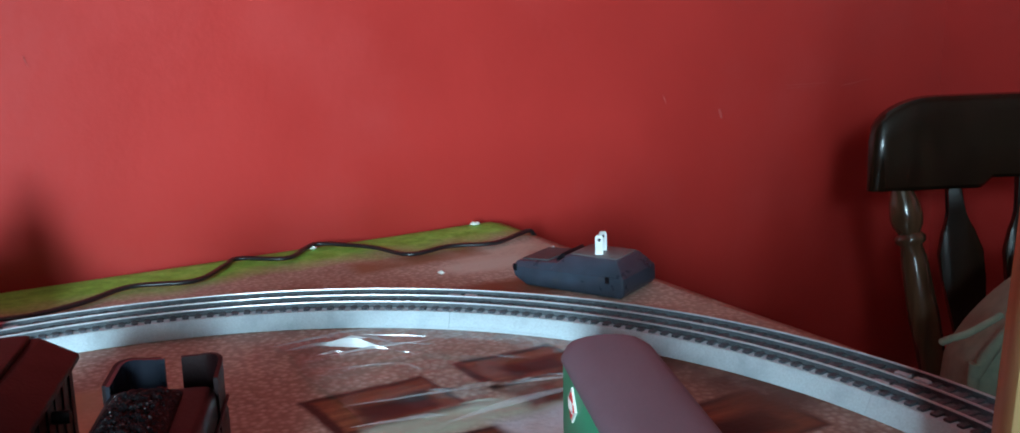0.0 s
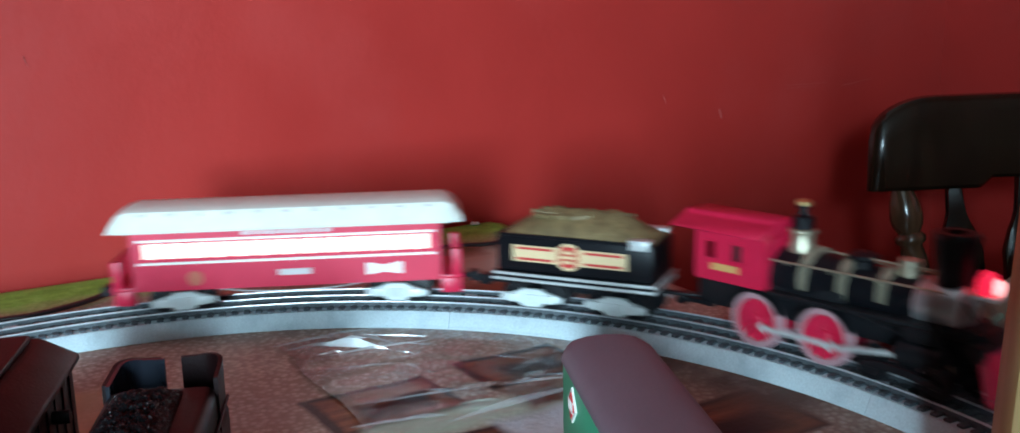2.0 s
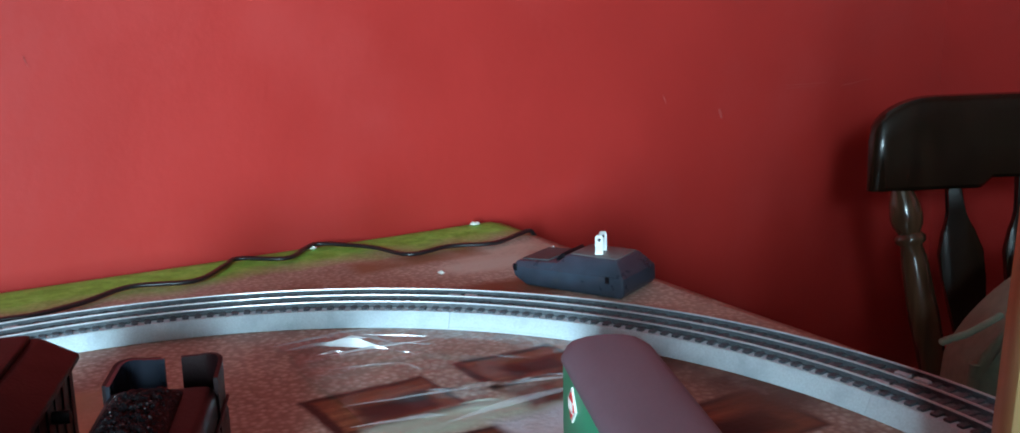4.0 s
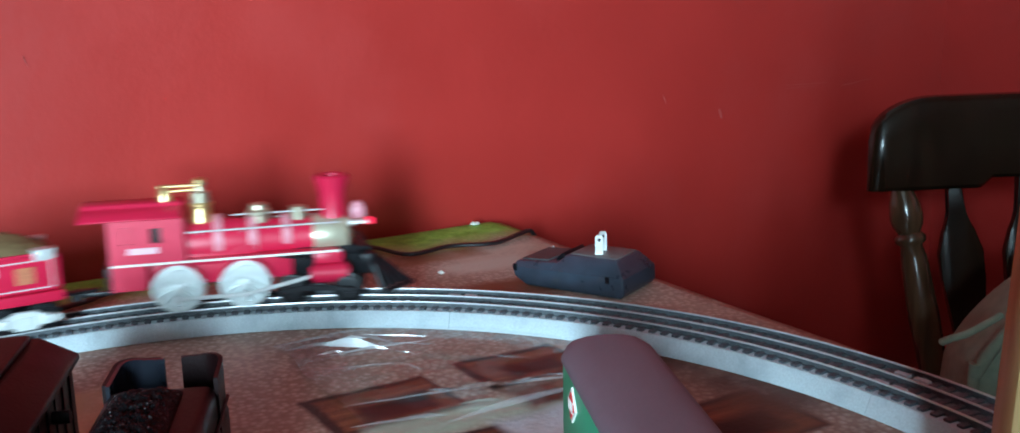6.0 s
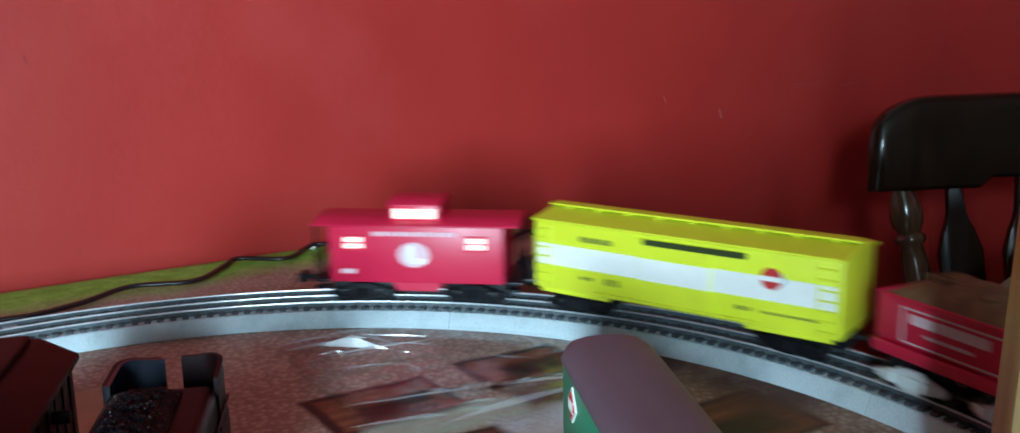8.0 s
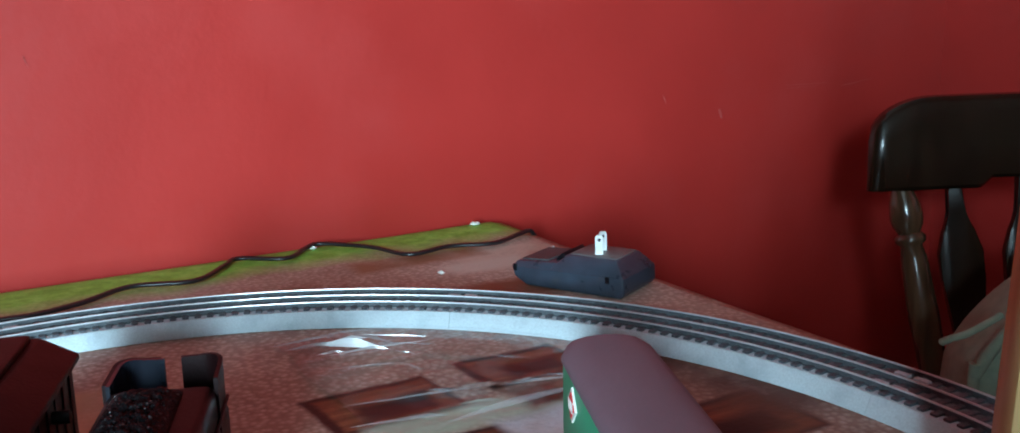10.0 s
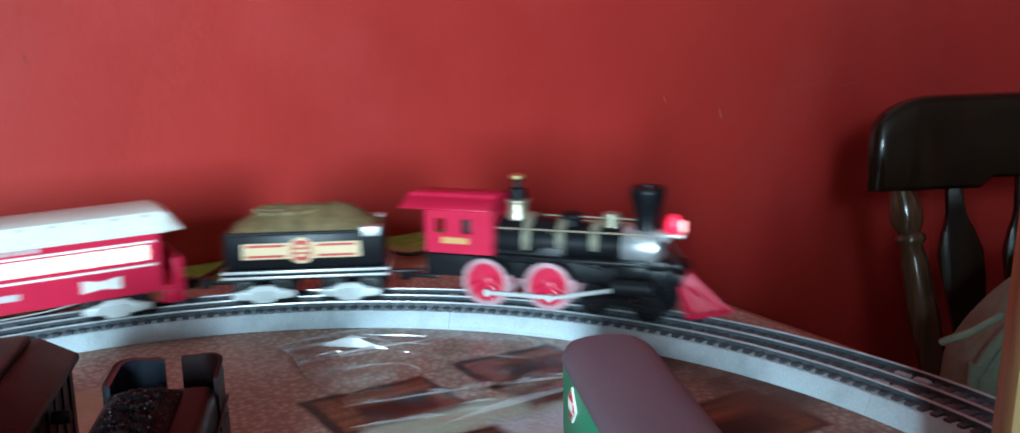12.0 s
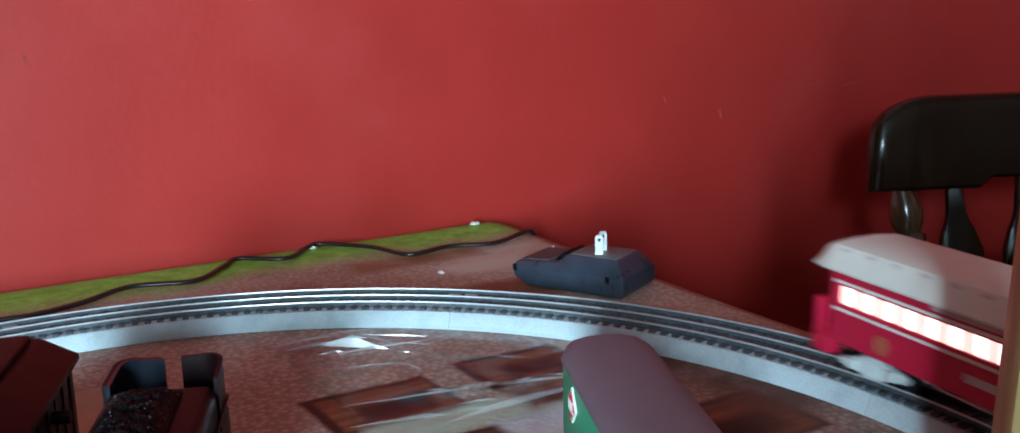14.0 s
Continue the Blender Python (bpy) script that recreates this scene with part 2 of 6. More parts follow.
# ---- room ----
def wall(name, a0, a1, b0, b1, z0, z1, mat, label):
    bm = bmesh.new()
    box(bm, ((a0 + a1) / 2, (b0 + b1) / 2, (z0 + z1) / 2), (a1 - a0, b1 - b0, z1 - z0))
    ob = part(name, bm, mat, smooth=0)
    ob.matrix_world = ROOM
    return tagged(ob, label, "wall", kind="structure")


def build_room():
    t = 0.12
    wall("wall_north", -ROOM_L, 0, -t, 0, 0, ROOM_H, RED_WALL, "red painted plaster wall, slightly scuffed and glossy")
    wall("wall_east", 0, t, -t, ROOM_D + t, 0, ROOM_H, RED_WALL, "red painted plaster side wall in the corner")
    wall("wall_west", -ROOM_L - t, -ROOM_L, -t, ROOM_D + t, 0, ROOM_H, BEIGE_WALL, "plain beige painted wall at the far end")
    w0, w1 = WINDOW_A - WIN_W / 2, WINDOW_A + WIN_W / 2
    bm = bmesh.new()
    for a0, a1, z0, z1 in ((-ROOM_L, w0, 0, ROOM_H), (w1, 0, 0, ROOM_H), (w0, w1, 0, WIN_LO), (w0, w1, WIN_HI, ROOM_H)):
        box(bm, ((a0 + a1) / 2, ROOM_D + t / 2, (z0 + z1) / 2), (a1 - a0, t, z1 - z0))
    ob = part("wall_south", bm, BEIGE_WALL, smooth=0)
    ob.matrix_world = ROOM
    tagged(ob, "plain beige wall with a window opening", "wall", kind="structure")
    bm = bmesh.new()
    box(bm, (-ROOM_L / 2, ROOM_D / 2, -0.03), (ROOM_L + 2 * t, ROOM_D + 2 * t, 0.06))
    ob = part("floor", bm, FLOOR_WOOD, smooth=0)
    ob.matrix_world = ROOM
    tagged(ob, "dark brown wooden floor", "floor", kind="structure")
    bm = bmesh.new()
    box(bm, (-ROOM_L / 2, ROOM_D / 2, ROOM_H + 0.03), (ROOM_L + 2 * t, ROOM_D + 2 * t, 0.06))
    ob = part("ceiling", bm, PLASTER, smooth=0)
    ob.matrix_world = ROOM
    tagged(ob, "plain white plaster ceiling", "ceiling", kind="structure")
    # An added wall out of view; its opening and half-high side shape the daylight.
    db, d0, d1, dh, low = SCREEN_GAP
    bm = bmesh.new()
    for a0, a1, z0, z1 in ((-ROOM_L, d0, 0, ROOM_H), (d1, 0, 0, low), (d0, 0, dh, ROOM_H)):
        box(bm, ((a0 + a1) / 2, db + t / 2, (z0 + z1) / 2), (a1 - a0, t, z1 - z0))
    ob = part("wall_light_screen", bm, BEIGE_WALL, smooth=0)
    ob.matrix_world = ROOM
    tagged(ob, "unseen beige wall added to shade the window light, with an opening and a half-high side", "wall", kind="structure")
    win = base("window_1", facing(WINDOW_A, ROOM_D + 0.06, WIN_LO), "white painted sash window with daylight behind", "window", kind="structure")
    h = WIN_HI - WIN_LO
    bm = bmesh.new()
    for x in (-WIN_W / 2 + 0.02, WIN_W / 2 - 0.02):
        box(bm, (x, -0.035, h / 2), (0.04, 0.05, h), 0.004)
    for z in (0.02, h - 0.02):
        box(bm, (0, -0.035, z), (WIN_W - 0.08, 0.05, 0.04), 0.004)
    part("window_frame", bm, WHITE_PAINT, win)
    bm = bmesh.new()
    box(bm, (0, 0.09, -0.012), (WIN_W + 0.1, 0.10, 0.024), 0.005)
    part("window_sill", bm, WHITE_PAINT, win)


SCUFFS = [(-0.25, 0.857, 0.08, 2, 0.0011), (-0.18, 0.855, 0.06, -4, 0.0009), (-0.390, 0.832, 0.014, 70, 0.002), (-0.475, 0.855, 0.009, 60, 0.0014), (-1.12, 0.928, 0.012, 75, 0.001)]


def scuffs():
    """Thin pale scratches left on the red paint."""
    bm = bmesh.new()
    rnd = random.Random(4)
    for a, z, ln, tilt, th in SCUFFS:
        for k in range(2):
            box(bm, (a + rnd.uniform(-0.3, 0.3) * ln, 0.0006, z + rnd.uniform(-0.002, 0.002)), (ln * rnd.uniform(0.4, 1), 0.0006, th * rnd.uniform(0.3, 0.6)),
                rot=(0, tilt + rnd.uniform(-3, 3), 0))
    ob = part("wall_scuffs", bm, material("scuffed_paint", (0.48, 0.075, 0.065), 0.6), smooth=0)
    ob.matrix_world = ROOM
    tagged(ob, "thin pale scratches on the red wall paint", "scuff", kind="structure")


build_room()
scuffs()

# ---- table ----
TA0, TA1, TB0, TB1 = -2.27, -0.706, 0.014, 1.14


def cloth_material():
    """A printed cloth: pebbly brown ground, boards with dark edges, a green band along the wall."""
    m = material("printed_tablecloth", (0.26, 0.115, 0.075), 0.58, spec=0.25, bump=0.25, bump_scale=260)
    nt = m.node_tree
    bs = nt.nodes["Principled BSDF"]
    co = nt.nodes.new("ShaderNodeTexCoord")
    sep = nt.nodes.new("ShaderNodeSeparateXYZ")
    nt.links.new(co.outputs["Object"], sep.inputs[0])

    def math_node(op, a, b=None, c=None):
        n = nt.nodes.new("ShaderNodeMath")
        n.operation = op
        for k, v in enumerate((a, b, c)):
            if v is None:
                continue
            if isinstance(v, (int, float)):
                n.inputs[k].default_value = v
            else:
                nt.links.new(v, n.inputs[k])
        return n.outputs[0]

    def noise_node(scale, detail=6, rough=0.6):
        n = nt.nodes.new("ShaderNodeTexNoise")
        n.inputs["Scale"].default_value, n.inputs["Detail"].default_value, n.inputs["Roughness"].default_value = scale, detail, rough
        nt.links.new(co.outputs["Object"], n.inputs["Vector"])
        return n.outputs["Fac"]

    def ramp(fac, stops):
        n = nt.nodes.new("ShaderNodeValToRGB")
        els = n.color_ramp.elements
        while len(els) < len(stops):
            els.new(0.5)
        for e, (p, c) in zip(els, stops):
            e.position, e.color = p, (*c, 1)
        nt.links.new(fac, n.inputs[0])
        return n.outputs[0]

    def mix(fac, a, b):
        n = nt.nodes.new("ShaderNodeMix")
        n.data_type = "RGBA"
        nt.links.new(fac, n.inputs["Factor"])
        for k, v in ((6, a), (7, b)):
            if isinstance(v, tuple):
                n.inputs[k].default_value = (*v, 1)
            else:
                nt.links.new(v, n.inputs[k])
        return n.outputs[2]

    wob = math_node("MULTIPLY", math_node("SUBTRACT", noise_node(18), 0.5), 0.012)
    x = math_node("ADD", sep.outputs[0], wob)
    y = math_node("ADD", sep.outputs[1], wob)
    # pebbles
    vo = nt.nodes.new("ShaderNodeTexVoronoi")
    vo.inputs["Scale"].default_value = 230
    nt.links.new(co.outputs["Object"], vo.inputs["Vector"])
    peb = ramp(vo.outputs["Distance"], [(0.0, (0.70, 0.60, 0.53)), (0.32, (0.50, 0.38, 0.315)), (0.62, (0.21, 0.115, 0.092))])
    sep2 = nt.nodes.new("ShaderNodeSeparateColor")
    nt.links.new(vo.outputs["Color"], sep2.inputs[0])
    peb = mix(math_node("MULTIPLY", sep2.outputs[0], 0.45), peb, (0.42, 0.27, 0.21))
    big = ramp(noise_node(7, 8, 0.65), [(0.32, (0.25, 0.125, 0.088)), (0.5, (0.44, 0.32, 0.245)), (0.68, (0.62, 0.54, 0.455))])
    col = mix(math_node("MULTIPLY", noise_node(4, 3), 0.75), peb, big)
    # grain for the boards
    mp = nt.nodes.new("ShaderNodeMapping")
    mp.inputs["Scale"].default_value = (4, 60, 1)
    nt.links.new(co.outputs["Object"], mp.inputs["Vector"])
    gn = nt.nodes.new("ShaderNodeTexNoise")
    gn.inputs["Scale"].default_value, gn.inputs["Detail"].default_value = 3, 8
    nt.links.new(mp.outputs[0], gn.inputs["Vector"])
    board = ramp(gn.outputs["Fac"], [(0.3, (0.095, 0.026, 0.012)), (0.55, (0.20, 0.062, 0.028)), (0.75, (0.30, 0.115, 0.055))])

    def rect(cx, cy, w, h, soft=0.002):
        dx = math_node("SUBTRACT", w / 2, math_node("ABSOLUTE", math_node("SUBTRACT", x, cx)))
        dy = math_node("SUBTRACT", h / 2, math_node("ABSOLUTE", math_node("SUBTRACT", y, cy)))
        d = math_node("MINIMUM", dx, dy)
        n = nt.nodes.new("ShaderNodeMapRange")
        n.inputs["From Min"].default_value, n.inputs["From Max"].default_value = -soft, soft
        nt.links.new(d, n.inputs["Value"])
        return n.outputs[0]

    dark = (0.028, 0.008, 0.006)
    for cx, cy, w, h in BOARDS:
        col = mix(rect(cx, cy, w, h), col, dark)
        col = mix(rect(cx + 0.002, cy + 0.001, w - 0.010, h - 0.009), col, board)
        col = mix(rect(cx + w * 0.06, cy + h * 0.12, w * 0.55, h * 0.42, 0.004), col, dark)
    for cx, cy, w, h, c in PATCHES:
        col = mix(math_node("MULTIPLY", rect(cx, cy, w, h, min(0.02, h * 0.18)), math_node("MULTIPLY", noise_node(30), 1.9)), col, c)
    # the green band along the wall
    edge = math_node("ADD", math_node("MULTIPLY", noise_node(9, 5), 0.12), 0.016)
    n = nt.nodes.new("ShaderNodeMapRange")
    n.inputs["From Min"].default_value, n.inputs["From Max"].default_value = -0.016, 0.030
    nt.links.new(math_node("SUBTRACT", edge, math_node("SUBTRACT", y, TB0)), n.inputs["Value"])
    grass = ramp(noise_node(60, 8, 0.7), [(0.3, (0.11, 0.29, 0.030)), (0.5, (0.215, 0.52, 0.070)), (0.7, (0.36, 0.67, 0.15))])
    col = mix(n.outputs[0], col, grass)
    nt.links.new(col, bs.inputs["Base Color"])
    bs.inputs["Coat Weight"].default_value = 0.12
    bs.inputs["Coat Roughness"].default_value = 0.3
    return m


BOARDS = [(-0.997, 0.396, 0.080, 0.056), (-0.899, 0.386, 0.070, 0.050), (-0.972, 0.463, 0.032, 0.020), (-1.115, 0.475, 0.060, 0.060), (-0.86, 0.52, 0.10, 0.060), (-1.30, 0.33, 0.06, 0.07)]
PATCHES = [(-0.765, 0.148, 0.10, 0.070, (0.56, 0.45, 0.36)), (-0.935, 0.436, 0.17, 0.028, (0.46, 0.48, 0.37)), (-0.928, 0.468, 0.055, 0.034, (0.52, 0.53, 0.56)), (-0.84, 0.115, 0.12, 0.035, (0.26, 0.13, 0.07)), (-0.80, 0.240, 0.10, 0.05, (0.22, 0.09, 0.05)), (-1.02, 0.17, 0.14, 0.05, (0.24, 0.10, 0.05)),
           (-1.14, 0.34, 0.09, 0.06, (0.52, 0.33, 0.20)), (-0.80, 0.165, 0.075, 0.030, (0.55, 0.50, 0.42)), (-1.16, 0.30, 0.12, 0.03, (0.45, 0.30, 0.18)),
           (-0.87, 0.43, 0.12, 0.03, (0.10, 0.025, 0.01)), (-0.79, 0.47, 0.09, 0.14, (0.09, 0.030, 0.015)), (-0.83, 0.60, 0.06, 0.07, (0.08, 0.026, 0.014))]


def build_table():
    t = base("dining_table", ROOM.copy(), "wooden dining table pushed against the red wall", "table")
    ca, cb = (TA0 + TA1) / 2, (TB0 + TB1) / 2
    bm = bmesh.new()
    box(bm, (ca, cb, TABLE - 0.018), (TA1 - TA0, TB1 - TB0, 0.03), 0.006)
    part("tabletop", bm, TABLE_WOOD, t)
    for sa in (TA0 + 0.09, TA1 - 0.09):
        for sb in (TB0 + 0.09, TB1 - 0.09):
            bm = bmesh.new()
            lathe(bm, [(0.022, 0.0), (0.026, 0.05), (0.034, 0.3), (0.036, 0.55), (0.028, 0.58), (0.036, 0.60)], Matrix.Translation((sa, sb, 0)))
            box(bm, (sa, sb, 0.66), (0.075, 0.075, 0.12), 0.003)
            part("leg", bm, TABLE_WOOD, t)
    bm = bmesh.new()
    box(bm, (ca, TB0 + 0.09, 0.68), (TA1 - TA0 - 0.26, 0.022, 0.09))
    box(bm, (ca, TB1 - 0.09, 0.68), (TA1 - TA0 - 0.26, 0.022, 0.09))
    box(bm, (TA0 + 0.09, cb, 0.68), (0.022, TB1 - TB0 - 0.26, 0.09))
    box(bm, (TA1 - 0.09, cb, 0.68), (0.022, TB1 - TB0 - 0.26, 0.09))
    part("apron", bm, TABLE_WOOD, t)
    # the cloth lies over the top and falls a little over its edges
    bm = bmesh.new()
    nx, ny = 120, 90
    rows = []
    for j in range(ny + 1):
        row = []
        for i in range(nx + 1):
            a = TA0 - 0.004 + (TA1 - TA0 + 0.008) * i / nx
            b = TB0 - 0.004 + (TB1 - TB0 + 0.008) * j / ny
            z = TABLE + 0.0006 * noise.noise((a * 9, b * 9, 1)) - 0.0006
            ra = max(0, a - (TA1 - 0.012)) + max(0, (TA0 + 0.012) - a)
            rb = max(0, b - (TB1 - 0.012)) + max(0, (TB0 + 0.012) - b)
            z -= 12 * (ra * ra + rb * rb)
            row.append(bm.verts.new((a, b, z)))
        rows.append(row)
    for a, b in zip(rows, rows[1:]):
        for i in range(nx):
            bm.faces.new((a[i], a[i + 1], b[i + 1], b[i]))
    rim = [v for v in rows[0]] + [r[-1] for r in rows[1:]] + rows[-1][-2::-1] + [r[0] for r in rows[-2:0:-1]]
    low = [bm.verts.new((v.co.x + 0.004 * noise.noise(v.co * 30), v.co.y, v.co.z - 0.05)) for v in rim]
    for k in range(len(rim)):
        bm.faces.new((rim[k], rim[(k + 1) % len(rim)], low[(k + 1) % len(low)], low[k]))
    ob = part("tablecloth", bm, cloth_material(), smooth=80)
    ob.matrix_world = ROOM
    tagged(ob, "printed vinyl tablecloth with pebbles, brown boards and a green edge", "tablecloth")


build_table()


# ---- track sections ----
BED = [(-0.0304, -0.0151), (-0.0256, -0.0052), (-0.0246, -0.0044), (-0.0176, -0.0044),
       (0.0176, -0.0044), (0.0246, -0.0044), (0.0256, -0.0052), (0.0304, -0.0151)]
HEAD = [(-0.0004, -0.0010), (-0.0006, -0.0007), (-0.00045, 0.0), (0.00045, 0.0), (0.0006, -0.0007), (0.0004, -0.0010)]
WEB = [(-0.0011, -0.0044), (-0.0004, -0.0036), (-0.0004, -0.0010), (0.0004, -0.0010), (0.0004, -0.0036), (0.0011, -0.0044)]


def shared_tie():
    bm = bmesh.new()
    box(bm, (0, 0, -0.0001), (0.0042, 0.0455, 0.0022), 0.00025, seg=1)
    me = bpy.data.meshes.new("tie")
    bm.to_mesh(me)
    bm.free()
    me.materials.append(TIE)
    return me


TIE_MESH = shared_tie()


def track_section(place, length, curved, loose):
    """One sectional piece: grey roadbed, three rails, dark ties. place: s at its start."""
    p0, th0 = track(place + 1e-6)
    m = Matrix.Translation((p0.x, p0.y, RAIL)) @ pose(0, 0, 0, 0, 0, -math.degrees(th0))
    inv = m.inverted()
    sec = base("track_section", m, "grey plastic roadbed track section with three steel rails on the table", "track", "loop of track")
    n = 40 if curved else 2
    pts = []
    gap = 0.00012
    for k in range(n + 1):
        p, th = track(place + gap + (length - 2 * gap) * k / n)
        pts.append((inv @ Vector((p.x, p.y, RAIL)), inv.to_3x3() @ out(th)))
    bm = bmesh.new()
    sweep(bm, pts, BED)
    part("roadbed", bm, ROADBED, sec, "grey ballast-coloured plastic roadbed", smooth=30)
    for g in (-0.0079, 0.0079):
        bm = bmesh.new()
        sweep(bm, pts, [(g - 0.0068, -0.0046), (g - 0.0068, -0.0040), (g + 0.0068, -0.0040), (g + 0.0068, -0.0046)])
        part("ballast_strip", bm, BALLAST, sec, "dark ballast between the rails", smooth=30)
    for g, nm in ((-0.015875, "rail"), (0.0, "centre_rail"), (0.015875, "rail")):
        bm = bmesh.new()
        sweep(bm, pts, [(a + g, b) for a, b in HEAD])
        rail = part(nm, bm, RAIL_STEEL, sec, "bright steel rail", smooth=30)
        bm = bmesh.new()
        sweep(bm, pts, [(a + g, b) for a, b in WEB])
        part("rail_web", bm, RAIL_WEB_SHADE, rail, "rail web coloured dark for the shade below the head", smooth=30)
    count = round(length / 0.00859)
    rest = bmesh.new()
    for k in range(count):
        p, th = track(place + length * (k + 0.5) / count)
        tm = inv @ Matrix.Translation((p.x, p.y, RAIL - 0.0040)) @ pose(0, 0, 0, 0, 0, -math.degrees(th))
        if loose:
            t = new("tie", TIE_MESH)
            t.parent = sec
            t.matrix_local = tm
        else:
            box(rest, tm.translation, (0.0042, 0.0455, 0.0022), rot=(0, 0, math.degrees(tm.to_euler().z)))
    if loose:
        rest.free()
    else:
        part("ties", rest, TIE, sec, "dark plastic ties", smooth=0)
    # moulded joint marks beside the rails
    for s2 in (0.006, length - 0.006):
        for side in (-0.0100, 0.0100):
            p, th = track(place + s2)
            q = inv @ Vector((p.x, p.y, RAIL))
            o = inv.to_3x3() @ out(th)
            bm = bmesh.new()
            box(bm, q + o * side + Vector((0, 0, -0.0032)), (0.009, 0.0042, 0.0022), 0.0004, rot=(0, 0, math.degrees(inv.to_euler().z) - math.degrees(th)), seg=1)
            part("joint_clip", bm, ROADBED, sec, smooth=0)
    return sec


def build_track():
    s0 = R * TH0
    for k in range(4):
        track_section(s0 + k * ARC / 4, ARC / 4, True, k < 3)
        track_section(s0 + ARC + S + k * ARC / 4, ARC / 4, True, False)
    for k in range(3):
        track_section(s0 + ARC + k * S / 3, S / 3, False, False)
        track_section(s0 + 2 * ARC + S + k * S / 3, S / 3, False, k == 2)


build_track()


# ---- rolling stock: x forward, y to the left, z up from the rail tops ----
SPIN = []      # (part, place in its parent, wheel radius, train)
TURNS = []     # (truck, offset along the car, half wheelbase of the car, car key)
RODS = []
PILOTS = []
WHEEL_R = 0.0088


def wheelset(parent, x, train, mat, r=WHEEL_R, gauge=0.0150):
    bm = bmesh.new()
    for sy in (-1, 1):
        m = pose(0, sy * gauge, 0, -90 * sy)
        lathe(bm, [(r + 0.0014, -0.0022), (r + 0.0014, -0.0012), (r, -0.001), (r * 0.98, 0.0024), (r * 0.8, 0.0026), (r * 0.75, 0.0016), (r * 0.3, 0.0018), (r * 0.25, 0.003)], m, 18)
    tube(bm, (0, -gauge, 0), (0, gauge, 0), 0.0016, n=8)
    ob = part("wheelset", bm, mat, parent)
    ob.location = (x, 0, r)
    SPIN.append((ob, Vector((x, 0, r)), r, train))
    return ob


def truck(car, x, half, train, key, mat, wide=0.0215, label=""):
    bm = bmesh.new()
    box(bm, (0, 0, 0.0125), (0.010, 2 * wide, 0.0035), 0.0008)
    tube(bm, (0, 0, 0.012), (0, 0, 0.019), 0.004, n=12)
    tr = part("truck", bm, BLACK, car, label)
    tr.location = (x, 0, 0)
    for sy in (-1, 1):
        bm = bmesh.new()
        y = sy * wide
        # arch-bar side frame with journal boxes and a spring pocket
        prism(bm, [(-0.0215, 0.0100), (-0.0165, 0.0118), (-0.0090, 0.0126), (-0.0070, 0.0152), (0.0070, 0.0152), (0.0090, 0.0126), (0.0165, 0.0118), (0.0215, 0.0100),
                   (0.0215, 0.0068), (0.0165, 0.0056), (0.0090, 0.0062), (0.0062, 0.0026), (-0.0062, 0.0026), (-0.0090, 0.0062), (-0.0165, 0.0056), (-0.0215, 0.0068)], y - 0.0016, y + 0.0016, "y", 0.0005, 1)
        for bx in (-0.0125, 0.0125):
            box(bm, (bx, y + sy * 0.0022, 0.0088), (0.0062, 0.0036, 0.0058), 0.0010)
        for bx in (-0.0035, 0.0, 0.0035):
            tube(bm, (bx, y + sy * 0.0018, 0.0055), (bx, y + sy * 0.0018, 0.0115), 0.0014, n=8)
        part("side_frame", bm, mat, tr, label.replace("truck", "truck side frame"))
    for wx in (-0.0125, 0.0125):
        wheelset(tr, wx, train, BLACK_METAL)
    TURNS.append((tr, x, half, key))
    return tr


def coupler(car, x, sgn):
    bm = bmesh.new()
    box(bm, (x + sgn * 0.006, 0, 0.0125), (0.022, 0.0035, 0.003), 0.0006)
    prism(bm, [(x + sgn * 0.016, -0.005), (x + sgn * 0.016, 0.005), (x + sgn * 0.021, 0.0055), (x + sgn * 0.024, 0.002), (x + sgn * 0.021, -0.001), (x + sgn * 0.024, -0.004)], 0.009, 0.016, "z", 0.0006, 1)
    part("coupler", bm, BLACK_METAL, car)


def bars(parent, y, x0, x1, z, h, n, mat, gap=0.35, name="lettering", seed=1):
    """Unreadable lettering as plain bars on a side at y."""
    rnd = random.Random(seed)
    bm = bmesh.new()
    w = (x1 - x0) / n
    for k in range(n):
        ww = w * (1 - gap * rnd.uniform(0.6, 1.3))
        box(bm, (x0 + w * (k + 0.5), y, z), (ww, 0.0005, h))
    return part(name, bm, mat, parent, smooth=0)


